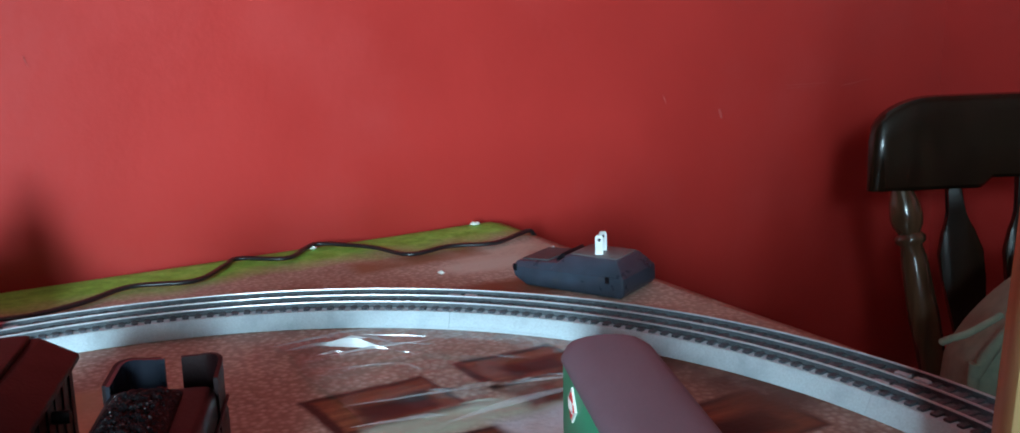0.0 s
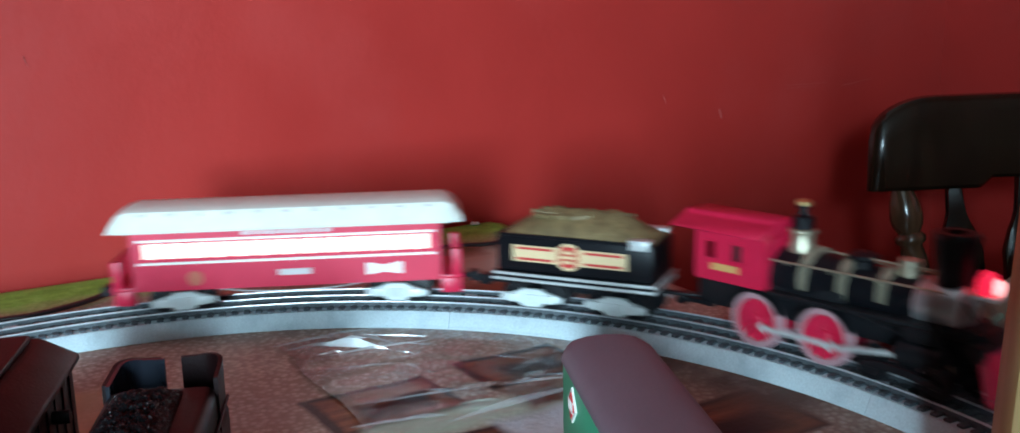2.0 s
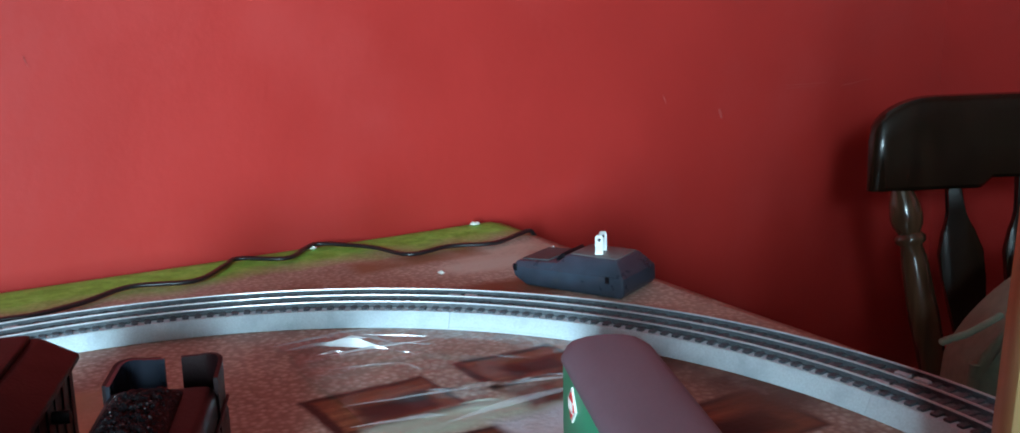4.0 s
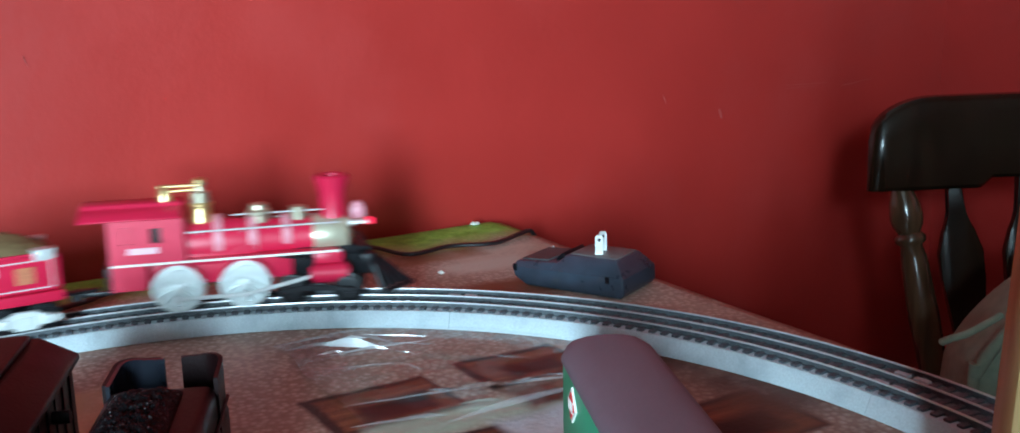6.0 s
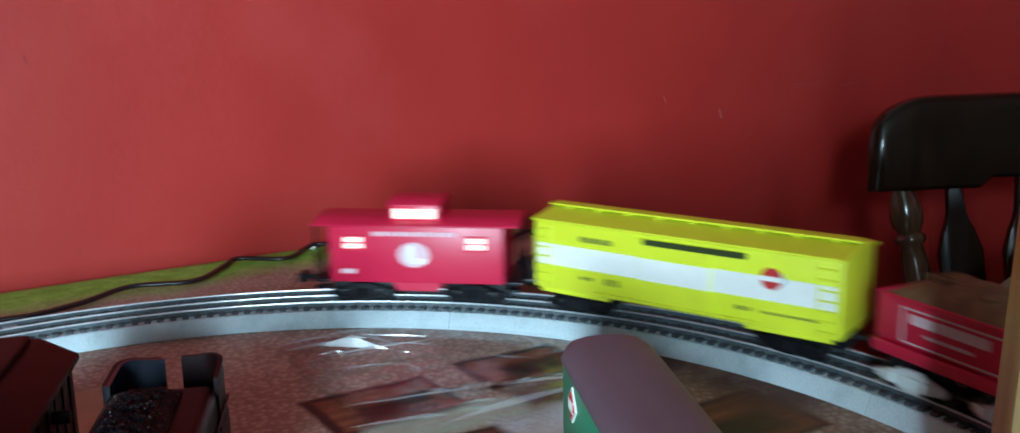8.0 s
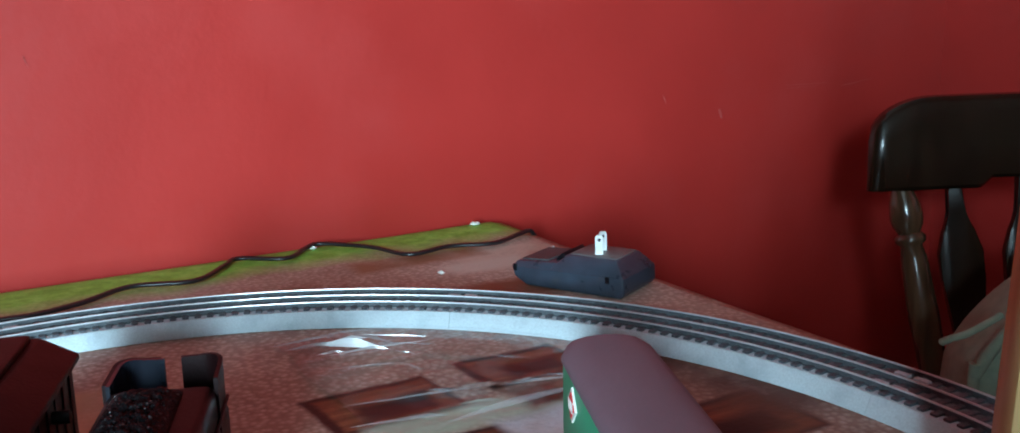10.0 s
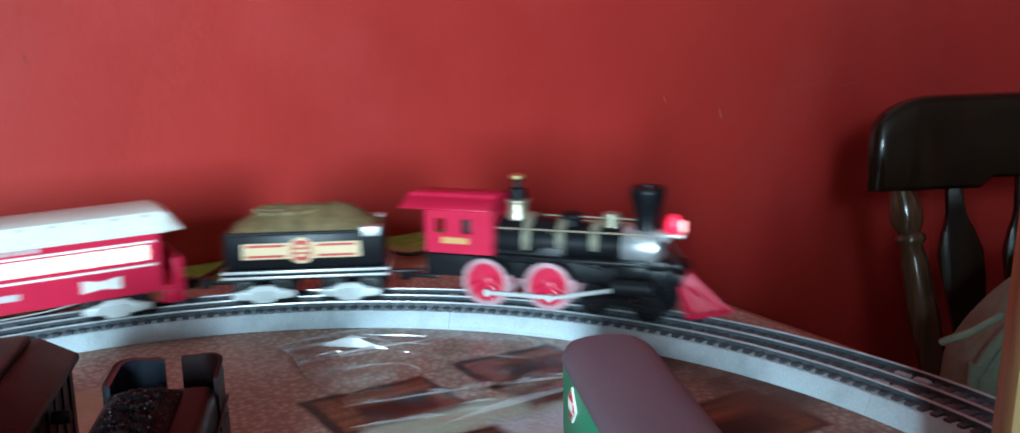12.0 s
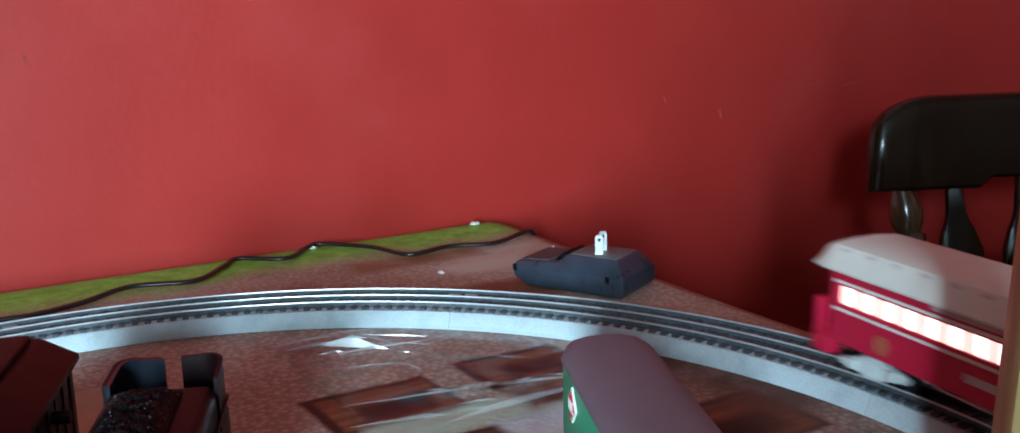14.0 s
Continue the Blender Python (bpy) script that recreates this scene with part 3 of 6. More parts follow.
def driver(loco, x, y, r, mat, rim, train):
    sy = -1 if y < 0 else 1
    m = pose(0, 0, 0, -90 * sy)
    bm = bmesh.new()
    # tyre and rim as a ring
    prof = [(r * 0.80, -0.0022), (r + 0.0012, -0.0022), (r + 0.0012, -0.0012), (r, -0.001), (r, 0.0022), (r * 0.80, 0.0024)]
    n = 36
    rings = [[bm.verts.new(m @ Vector((a * math.cos(k * math.tau / n), a * math.sin(k * math.tau / n), h))) for k in range(n)] for a, h in prof]
    for a, b in zip(rings, rings[1:] + rings[:1]):
        for k in range(n):
            bm.faces.new((a[k], a[(k + 1) % n], b[(k + 1) % n], b[k]))
    w = part("driving_wheel", bm, rim, loco, "spoked driving wheel")
    bm = bmesh.new()
    lathe(bm, [(r * 0.26, -0.002), (r * 0.26, 0.0022), (r * 0.18, 0.0030)], m, 16)
    for k in range(12):
        an = k * math.tau / 12
        d = Vector((math.cos(an), math.sin(an), 0))
        tube(bm, m @ (d * r * 0.22), m @ (d * r * 0.84), 0.0014, 0.0011, 8)
    lathe(bm, [(r * 0.83, -0.0018), (r * 0.83, -0.0008)], m, 36)
    cw = [(r * 0.78 * math.cos(t), r * 0.78 * math.sin(t)) for t in [radians(a) for a in range(200, 341, 20)]]
    vs0 = [bm.verts.new(m @ Vector((a, b, -0.0006))) for a, b in cw]
    vs1 = [bm.verts.new(m @ Vector((a, b, 0.0016))) for a, b in cw]
    bm.faces.new(vs0)
    bm.faces.new(vs1[::-1])
    for k in range(len(cw)):
        bm.faces.new((vs0[k], vs1[k], vs1[(k + 1) % len(cw)], vs0[(k + 1) % len(cw)]))
    part("spokes", bm, mat, w)
    w.location = (x, y, r)
    SPIN.append((w, Vector((x, y, r)), r, train))
    return w


def locomotive(st):
    """An old-time 4-4-0 engine; st gives its colours."""
    key = st["key"]
    half = 0.05
    L = base("steam_locomotive", Matrix(), st["label"], "toy locomotive", "toy trains")
    boiler, cab, trim, band = st["boiler"], st["cab"], st["trim"], st["band"]
    X = pose(0, 0, 0, 0, 90, 0)
    # boiler along x, wagon top tapering to the smokebox
    bm = bmesh.new()
    lathe(bm, [(0.0165, -0.046), (0.0168, -0.020), (0.0150, -0.002), (0.0140, 0.006), (0.0138, 0.040)], Matrix.Translation((0, 0, 0.0432)) @ X, 32)
    part("boiler", bm, boiler, L)
    for x0, rr in ((-0.024, 0.0174), (-0.001, 0.0156), (0.022, 0.0144)):
        bm = bmesh.new()
        lathe(bm, [(rr - 0.0008, -0.0030), (rr, -0.0026), (rr, 0.0026), (rr - 0.0008, 0.0030)], Matrix.Translation((x0, 0, 0.0455)) @ X, 32)
        part("boiler_band", bm, band, L, "pale brass boiler band" if key == "A" else "pink boiler band")
    bm = bmesh.new()
    lathe(bm, [(0.0145, 0.040), (0.0150, 0.042), (0.0150, 0.062), (0.0142, 0.064), (0.0100, 0.0650), (0.006, 0.0665), (0.002, 0.0675)], Matrix.Translation((0, 0, 0.0432)) @ X, 32)
    part("smokebox", bm, st["smokebox"], L, "silver smokebox")
    # smokestack
    bm = bmesh.new()
    if key == "A":
        prof = [(0.0096, 0.056), (0.0088, 0.060), (0.0090, 0.066), (0.0100, 0.071), (0.0116, 0.0800), (0.0116, 0.0822), (0.0104, 0.0838), (0.006, 0.0838), (0.005, 0.080)]
    else:
        prof = [(0.0096, 0.056), (0.0086, 0.060), (0.0092, 0.072), (0.0104, 0.077), (0.0122, 0.0828), (0.0126, 0.0848), (0.0108, 0.0862), (0.006, 0.0858), (0.005, 0.082)]
    lathe(bm, prof, Matrix.Translation((0.0550, 0, 0)), 28)
    part("smokestack", bm, st["stack"], L, "flared smokestack")
    # domes and bell
    bm = bmesh.new()
    lathe(bm, [(0.0078, 0.058), (0.0078, 0.062), (0.0066, 0.064), (0.0066, 0.069), (0.0080, 0.070), (0.0080, 0.0715), (0.0050, 0.0725)], Matrix.Translation((-0.0345, 0, 0)), 24)
    part("steam_dome", bm, trim, L, "brass-ringed steam dome")
    bm = bmesh.new()
    lathe(bm, [(0.0062, 0.0720), (0.0060, 0.0790), (0.0030, 0.0800), (0.0026, 0.0835), (0.0040, 0.0840), (0.0040, 0.0872), (0.0016, 0.0885)], Matrix.Translation((-0.0345, 0, 0)), 20)
    part("dome_top", bm, st["dome"], L)
    bm = bmesh.new()
    lathe(bm, [(0.0044, 0.0858), (0.0044, 0.0880), (0.0018, 0.0892)], Matrix.Translation((-0.0345, 0, 0)), 18)
    part("dome_cap", bm, GOLD, L, "small brass cap")
    bm = bmesh.new()
    lathe(bm, [(0.0070, 0.053), (0.0068, 0.0605), (0.0086, 0.0615), (0.0086, 0.0635), (0.0066, 0.0650), (0.0060, 0.0680), (0.0030, 0.0692)] if key == "B" else
          [(0.0068, 0.053), (0.0066, 0.0600), (0.0086, 0.0615), (0.0086, 0.0630), (0.0040, 0.0650)], Matrix.Translation((0.004, 0, 0)), 22)
    part("sand_dome", bm, st["sand"], L)
    bm = bmesh.new()
    lathe(bm, [(0.0058, 0.053), (0.0056, 0.0650), (0.0020, 0.0660)], Matrix.Translation((0.0310, 0, 0)), 20)
    part("bell_stand", bm, PALE_BRASS, L)
    if key == "B":
        bm = bmesh.new()
        tube(bm, (-0.061, -0.004, 0.0845), (-0.034, -0.004, 0.0845), 0.0012)
        tube(bm, (-0.061, -0.004, 0.0810), (-0.036, -0.004, 0.0815), 0.0010)
        lathe(bm, [(0.005, 0.074), (0.0045, 0.078), (0.003, 0.084), (0.0012, 0.086)], Matrix.Translation((-0.057, -0.004, 0)), 16)
        part("whistle", bm, GOLD, L, "brass whistle pipe")
    # handrails
    for sy in (-1, 1):
        bm = bmesh.new()
        tube(bm, (-0.044, sy * 0.0178, 0.0548), (0.058, sy * 0.0158, 0.0548), 0.0007, n=8)
        for x0 in (-0.036, -0.008, 0.02, 0.05):
            tube(bm, (x0, sy * 0.0172, 0.0548), (x0, sy * 0.0130, 0.0515), 0.0006, n=6)
        part("handrail", bm, st["rail"], L)
    bm = bmesh.new()
    tube(bm, (-0.014, -0.004, 0.0622), (0.056, -0.004, 0.0622), 0.0006, n=8)
    part("bell_cord", bm, st["rail"], L, "thin bright rod above the boiler")
    # running boards and frame
    bm = bmesh.new()
    for sy in (-1, 1):
        box(bm, (0.006, sy * 0.0170, 0.0360), (0.100, 0.011, 0.0022), 0.0006)
    part("running_board", bm, st["board"], L)
    if key == "B":
        for sy in (-1, 1):
            bm = bmesh.new()
            box(bm, (-0.018, sy * 0.0236, 0.0362), (0.150, 0.0010, 0.0014))
            part("stripe", bm, WHITE_PL, L, "white lining stripe", smooth=0)
            bm = bmesh.new()
            box(bm, (-0.0345, sy * 0.0130, 0.0275), (0.118, 0.0024, 0.019), 0.0006)
            part("side_skirt", bm, TRAIN_RED, L)
    bm = bmesh.new()
    box(bm, (-0.010, 0, 0.0245), (0.165, 0.016, 0.015), 0.002)
    box(bm, (-0.074, 0, 0.0250), (0.050, 0.026, 0.016), 0.002)
    box(bm, (0.054, 0, 0.0200), (0.054, 0.012, 0.014), 0.002)
    box(bm, (0.049, 0, 0.034), (0.046, 0.030, 0.007), 0.002)
    part("frame", bm, BLACK_METAL, L)
    # firebox sides and splashers
    for sy in (-1, 1):
        bm = bmesh.new()
        box(bm, (-0.030, sy * 0.0130, 0.0370), (0.062, 0.006, 0.012), 0.0015)
        part("firebox_side", bm, st["board"], L)
        for dx in (-0.0525, -0.0080):
            bm = bmesh.new()
            prism(bm, [(dx + 0.0185 * math.cos(t), 0.0165 + 0.0185 * math.sin(t)) for t in [radians(a) for a in range(20, 161, 10)]]
                  + [(dx + 0.0172 * math.cos(t), 0.0165 + 0.0172 * math.sin(t)) for t in [radians(a) for a in range(160, 19, -10)]], sy * 0.0155, sy * 0.0215, "y")
            part("splasher", bm, st["board"], L)
    # cab: side walls with two openings each, front, roof with a clerestory step
    x0, x1, zc0, zc1 = -0.0935, -0.0460, 0.0365, 0.0665
    for sy in (-1, 1):
        bm = bmesh.new()
        y = sy * 0.0225
        wz0, wz1 = 0.0500, 0.0612
        xs = [x0, x0 + 0.0070, x0 + 0.0150, x0 + 0.0260, x0 + 0.0340, x1]
        pierced(bm, xs, [zc0, wz0, wz1, zc1], [(1, 1), (3, 1)], y - 0.0008, y + 0.0008)
        side = part("cab_side", bm, cab, L, smooth=0)
        if key == "B":
            bm = bmesh.new()
            box(bm, ((x0 - 0.0712) / 2, y, (0.0185 + zc0) / 2), (-0.0712 - x0, 0.0016, zc0 - 0.0185))
            part("cab_skirt", bm, cab, side, smooth=0)
        bm = bmesh.new()
        for a, b in ((xs[1], xs[2]), (xs[3], xs[4])):
            for px in (a, b):
                box(bm, (px, y + sy * 0.001, (wz0 + wz1) / 2), (0.0012, 0.0012, wz1 - wz0 + 0.002))
            for pz in (wz0, wz1):
                box(bm, ((a + b) / 2, y + sy * 0.001, pz), (b - a, 0.0012, 0.0012))
        part("window_frame", bm, cab, side, smooth=0)
        bars(L, y + sy * 0.0011, -0.082, -0.062, 0.0455, 0.0042, 1, st["plate"], 0.05, "number_plate", 3)
    bm = bmesh.new()
    box(bm, (x1, 0, (zc0 + zc1) / 2), (0.0016, 0.0435, zc1 - zc0))
    box(bm, (-0.0708, 0, 0.039), (0.047, 0.0435, 0.002))
    part("cab_front", bm, cab, L, smooth=0)
    # A dark box added inside the cab in place of its shade.
    bm = bmesh.new()
    box(bm, (-0.0640, 0, 0.0525), (0.032, 0.0340, 0.026), 0.004)
    part("cab_shade_fill", bm, DARK_GAP, L, "dark box standing in for the shade inside the cab")
    bm = bmesh.new()
    roof = [(-0.0270, 0.0665), (-0.0270, 0.0680), (-0.016, 0.0720), (-0.011, 0.0726), (-0.010, 0.0752), (0.010, 0.0752), (0.011, 0.0726), (0.016, 0.0720), (0.0270, 0.0680), (0.0270, 0.0665)]
    prism(bm, roof, -0.1110, -0.0460, "x", 0.0007, 1)
    part("cab_roof", bm, cab, L)
    # cylinders, pilot beam, cowcatcher, lamp
    for sy in (-1, 1):
        bm = bmesh.new()
        tube(bm, (0.038, sy * 0.0195, 0.0200), (0.061, sy * 0.0195, 0.0200), 0.0072)
        tube(bm, (0.036, sy * 0.0195, 0.0200), (0.063, sy * 0.0195, 0.0200), 0.0048)
        box(bm, (0.049, sy * 0.0190, 0.0315), (0.020, 0.010, 0.008), 0.0015)
        part("cylinder", bm, st["cyl"], L)
        bm = bmesh.new()
        tube(bm, (0.040, sy * 0.0225, 0.0300), (0.010, sy * 0.0225, 0.0360), 0.0008, n=8)
        part("brace_rod", bm, st["brace"], L)
        bm = bmesh.new()
        tube(bm, (0.065, sy * 0.0100, 0.0500), (0.080, sy * 0.0100, 0.0310), 0.0006, n=8)
        part("brace_rod", bm, st["brace"], L)
    bm = bmesh.new()
    box(bm, (0.077, 0, 0.0270), (0.008, 0.040, 0.009), 0.0012)
    box(bm, (0.068, 0, 0.0335), (0.022, 0.022, 0.003), 0.0008)
    part("pilot_beam", bm, st["beam"], L)
    bm = bmesh.new()
    slats = [(Vector((0.086, sy * 0.022, 0.0035)), Vector((0.110, 0, 0.0035))) for sy in (-1, 1)]
    for k in range(9):
        f = (k - 4) / 4
        top, bot = Vector((0.079 + 0.004 * (1 - abs(f)), f * 0.017, 0.0265)), Vector((0.086 + 0.022 * (1 - abs(f)), f * 0.021, 0.0040))
        slats.append((top, bot))
    v = [bm.verts.new(p) for p in ((0.079, -0.017, 0.026), (0.079, 0.017, 0.026), (0.085, 0.019, 0.005), (0.105, 0, 0.005), (0.085, -0.019, 0.005), (0.082, 0, 0.026))]
    bm.faces.new((v[0], v[5], v[3], v[4]))
    bm.faces.new((v[5], v[1], v[2], v[3]))
    bm.faces.new((v[0], v[4], v[2], v[1]))
    cow = part("cowcatcher", bm, st["pilot"], L, "slatted wedge cowcatcher")
    for top, bot in slats:
        bm = bmesh.new()
        tube(bm, top, bot, 0.0018, n=8)
        part("slat", bm, st["pilot"], cow)
    bm = bmesh.new()
    zl = 0.0525 if key == "A" else 0.0512
    box(bm, (0.0705, 0, zl), (0.017, 0.012, 0.0022), 0.0006)
    tube(bm, (0.062, 0, 0.0470), (0.067, 0, 0.0522), 0.0035, 0.005, 12)
    part("lamp_bracket", bm, SILVER if key == "A" else WHITE_PL, L)
    bm = bmesh.new()
    box(bm, (0.0725, 0, 0.0585), (0.0108, 0.0104, 0.0104), 0.0034)
    lathe(bm, [(0.0042, 0.0722), (0.0038, 0.0743), (0.0016, 0.0758)], Matrix.Translation((0.0725, 0, -0.0096)), 16)
    part("headlamp", bm, st["lamp"], L, "red square headlamp box" if key == "A" else "pink square headlamp box")
    bm = bmesh.new()
    if key == "A":
        tube(bm, (0.0772, 0, 0.0585), (0.0796, 0, 0.0585), 0.0044, 0.0034, n=20)
    else:
        tube(bm, (0.0785, 0, 0.0512), (0.0832, 0, 0.0508), 0.0032, 0.0022, n=16)
    part("headlamp_lens", bm, LAMP_WHITE if key == "A" else LAMP_RED, L, "glowing headlamp lens")
    # pilot truck
    bm = bmesh.new()
    for sy in (-1, 1):
        prism(bm, [(-0.025, 0.0075), (-0.025, 0.0105), (-0.012, 0.0135), (0.008, 0.0135), (0.025, 0.0105), (0.025, 0.0075), (0.006, 0.0095), (-0.008, 0.0095)], sy * 0.0195 - 0.0012, sy * 0.0195 + 0.0012, "y", 0.0004, 1)
    box(bm, (0.0, 0, 0.0125), (0.012, 0.036, 0.003), 0.0006)
    pt = part("pilot_truck", bm, BLACK_METAL, L)
    PILOTS.append((pt, 0.045, key + "l"))
    for wx in (-0.0195, 0.0195):
        wheelset(pt, wx, key, BLACK_METAL, 0.0092)
    # drivers and rods
    rr = 0.0165
    for dx in (-0.0525, -0.0080):
        for y in (-0.0165, 0.0165):
            driver(L, dx, y, rr, st["spoke"], st["tyre"], key)
    for sy in (-1, 1):
        bm = bmesh.new()
        box(bm, (-0.03025, sy * 0.0205, 0), (0.050, 0.0014, 0.0030), 0.0005, seg=1)
        for x2 in (-0.0525, -0.0080):
            tube(bm, (x2, sy * 0.0190, 0), (x2, sy * 0.0217, 0), 0.0026, n=12)
        RODS.append((part("side_rod", bm, SILVER, L, "steel side rod"), "side", rr, key))
        bm = bmesh.new()
        box(bm, (0.0250, sy * 0.0228, 0), (0.052, 0.0013, 0.0028), 0.0005, seg=1)
        tube(bm, (0, sy * 0.0215, 0), (0, sy * 0.0240, 0), 0.0024, n=12)
        RODS.append((part("main_rod", bm, SILVER, L, "steel main rod"), "main", rr, key))
    coupler(L, -0.100, -1)
    return L


def tender(st):
    key = st["key"]
    half = 0.031
    T = base("coal_tender", Matrix(), st["tender_label"], "toy tender", "toy trains")
    body = st["tender"]
    bm = bmesh.new()
    box(bm, (0.0, 0, 0.0390), (0.109, 0.046, 0.025), 0.0026)
    part("tank", bm, body, T)
    bm = bmesh.new()
    for sy in (-1, 1):
        box(bm, (0.0, sy * 0.0226, 0.0515), (0.104, 0.0016, 0.0020), 0.0004, seg=1)
    box(bm, (-0.0530, 0, 0.0515), (0.0016, 0.046, 0.0020), 0.0004, seg=1)
    part("coping", bm, body, T)
    bm = bmesh.new()
    if key == "A":
        for z in (0.0250, 0.0212):
            box(bm, (0, 0, z), (0.114, 0.0504, 0.0019), 0.0005)
        deck = part("deck", bm, SILVER, T, "silver ribbed deck edge")
        bm = bmesh.new()
        box(bm, (0, 0, 0.0228), (0.112, 0.0480, 0.0075), 0.0006)
        part("deck_core", bm, BLACK, deck)
    else:
        box(bm, (0, 0, 0.0230), (0.110, 0.049, 0.0070), 0.0012)
        part("deck", bm, body, T)
    # the heaped load: split logs
    bm = bmesh.new()
    rnd = random.Random(11 if key == "A" else 12)
    nx, ny = 30, 14
    rise = 0.0158 if key == "A" else 0.0128
    rows = []
    for i in range(nx + 1):
        row = []
        for j in range(ny + 1):
            x = -0.052 + 0.105 * i / nx
            y = -0.0215 + 0.043 * j / ny
            e = min(1, i / 9) * min(1, (nx - i) / 8) * min(1, min(j, ny - j) / 6)
            z = 0.0512 + rise * (e ** 0.65) + e * 0.0022 * noise.noise((x * 130, y * 300, 5.0 + len(key)))
            row.append(bm.verts.new((x, y, z)))
        rows.append(row)
    for a, b in zip(rows, rows[1:]):
        for j in range(ny):
            bm.faces.new((a[j], b[j], b[j + 1], a[j + 1]))
    load = part("fuel_load", bm, WOODLOAD, T, "brown heaped log load", smooth=25)
    for k in range(26):
        bm = bmesh.new()
        x = rnd.uniform(-0.030, 0.024)
        y = rnd.uniform(-0.011, 0.011)
        ln = rnd.uniform(0.010, 0.017)
        yaw = rnd.uniform(-0.5, 0.5)
        d = Vector((math.cos(yaw), math.sin(yaw), rnd.uniform(-0.06, 0.06))) * ln / 2
        z = 0.0492 + rise - 0.0045 * abs(y) / 0.017
        tube(bm, Vector((x, y, z)) - d, Vector((x, y, z)) + d, rnd.uniform(0.0018, 0.0028), n=7)
        part("log", bm, WOODLOAD, load)
    for sy in (-1, 1):
        bm = bmesh.new()
        box(bm, (0.0455, sy * 0.0198, 0.0508), (0.0125, 0.0090, 0.0060), 0.0010)
        box(bm, (0.0455, sy * 0.0200, 0.0540), (0.0138, 0.0098, 0.0012), 0.0005)
        part("toolbox", bm, SILVER, T, "silver toolbox")
    # herald on the sides
    for sy in (-1, 1):
        y = sy * 0.0233
        if key == "A":
            bm = bmesh.new()
            box(bm, (-0.002, y, 0.0395), (0.080, 0.0005, 0.0110))
            tube(bm, (-0.002, y - sy * 0.0001, 0.0395), (-0.002, y + sy * 0.0006, 0.0395), 0.0092, n=28)
            em = part("emblem", bm, CREAM_PRINT, T, "cream and red banner emblem", smooth=0)
            bm = bmesh.new()
            for x0 in (-0.026, 0.022):
                for dz in (-0.0036, 0.0036):
                    box(bm, (x0, y + sy * 0.0004, 0.0395 + dz), (0.026, 0.0005, 0.0016))
            box(bm, (-0.002, y + sy * 0.0008, 0.0455), (0.010, 0.0005, 0.0018))
            box(bm, (-0.002, y + sy * 0.0008, 0.0340), (0.010, 0.0005, 0.0018))
            part("emblem_bar", bm, RED_PRINT, em, smooth=0)
            bm = bmesh.new()
            ring = [(0.0074, 0.0), (0.0074, 0.0005)]
            lathe(bm, ring, Matrix.Translation((-0.002, y + sy * 0.0005, 0.0395)) @ pose(0, 0, 0, -90 * sy), 28)
            disc = part("emblem_disc", bm, RUST_PRINT, em, "rusty red round field", smooth=0)
            bm = bmesh.new()
            for dz, ww in ((0.0032, 0.007), (0.0, 0.011), (-0.0032, 0.007)):
                box(bm, (-0.002, y + sy * 0.0012, 0.0395 + dz), (ww, 0.0004, 0.0016))
            part("emblem_lettering", bm, CREAM_PRINT, disc, smooth=0)
        else:
            bm = bmesh.new()
            for dz in (-0.0090, 0.0090):
                box(bm, (0.0065, y, 0.0385 + dz), (0.085, 0.0005, 0.0008))
            for dx in (-0.036, 0.049):
                box(bm, (dx, y, 0.0385), (0.0008, 0.0005, 0.0188))
            part("border_line", bm, LABEL_GREY, T, smooth=0)
            bars(T, y, -0.031, 0.017, 0.0425, 0.0052, 9, LABEL_PALE, 0.16, "lettering", 5)
            bars(T, y, -0.022, 0.008, 0.0355, 0.0016, 5, LABEL_GREY, 0.3, "lettering", 6)
            bm = bmesh.new()
            box(bm, (0.033, y, 0.0385), (0.0110, 0.0005, 0.0110), 0.0002, seg=1)
            part("herald", bm, material("dull_orange_print", (0.50, 0.16, 0.08), 0.5, vary=0.3, scale=700), T, "dull orange shield herald", smooth=0)
    for x in (-half, half):
        truck(T, x, half, key, key + "t", PALE_TRUCK, label="pale silver truck")
    coupler(T, -0.053, -1)
    bm = bmesh.new()
    box(bm, (0.066, 0, 0.0165), (0.030, 0.006, 0.0020), 0.0005)
    part("drawbar", bm, BLACK_METAL, T)
    return T


RUST_PRINT = material("rust_print", (0.50, 0.12, 0.07), 0.5, vary=0.1, scale=500)
CREAM_PRINT = material("cream_print", (0.72, 0.52, 0.30), 0.5, vary=0.05)
RED_PRINT = material("red_print", (0.55, 0.03, 0.03), 0.5, vary=0.05)
GOLD_PRINT = material("gold_print", (0.62, 0.34, 0.12), 0.45, vary=0.08, scale=400)


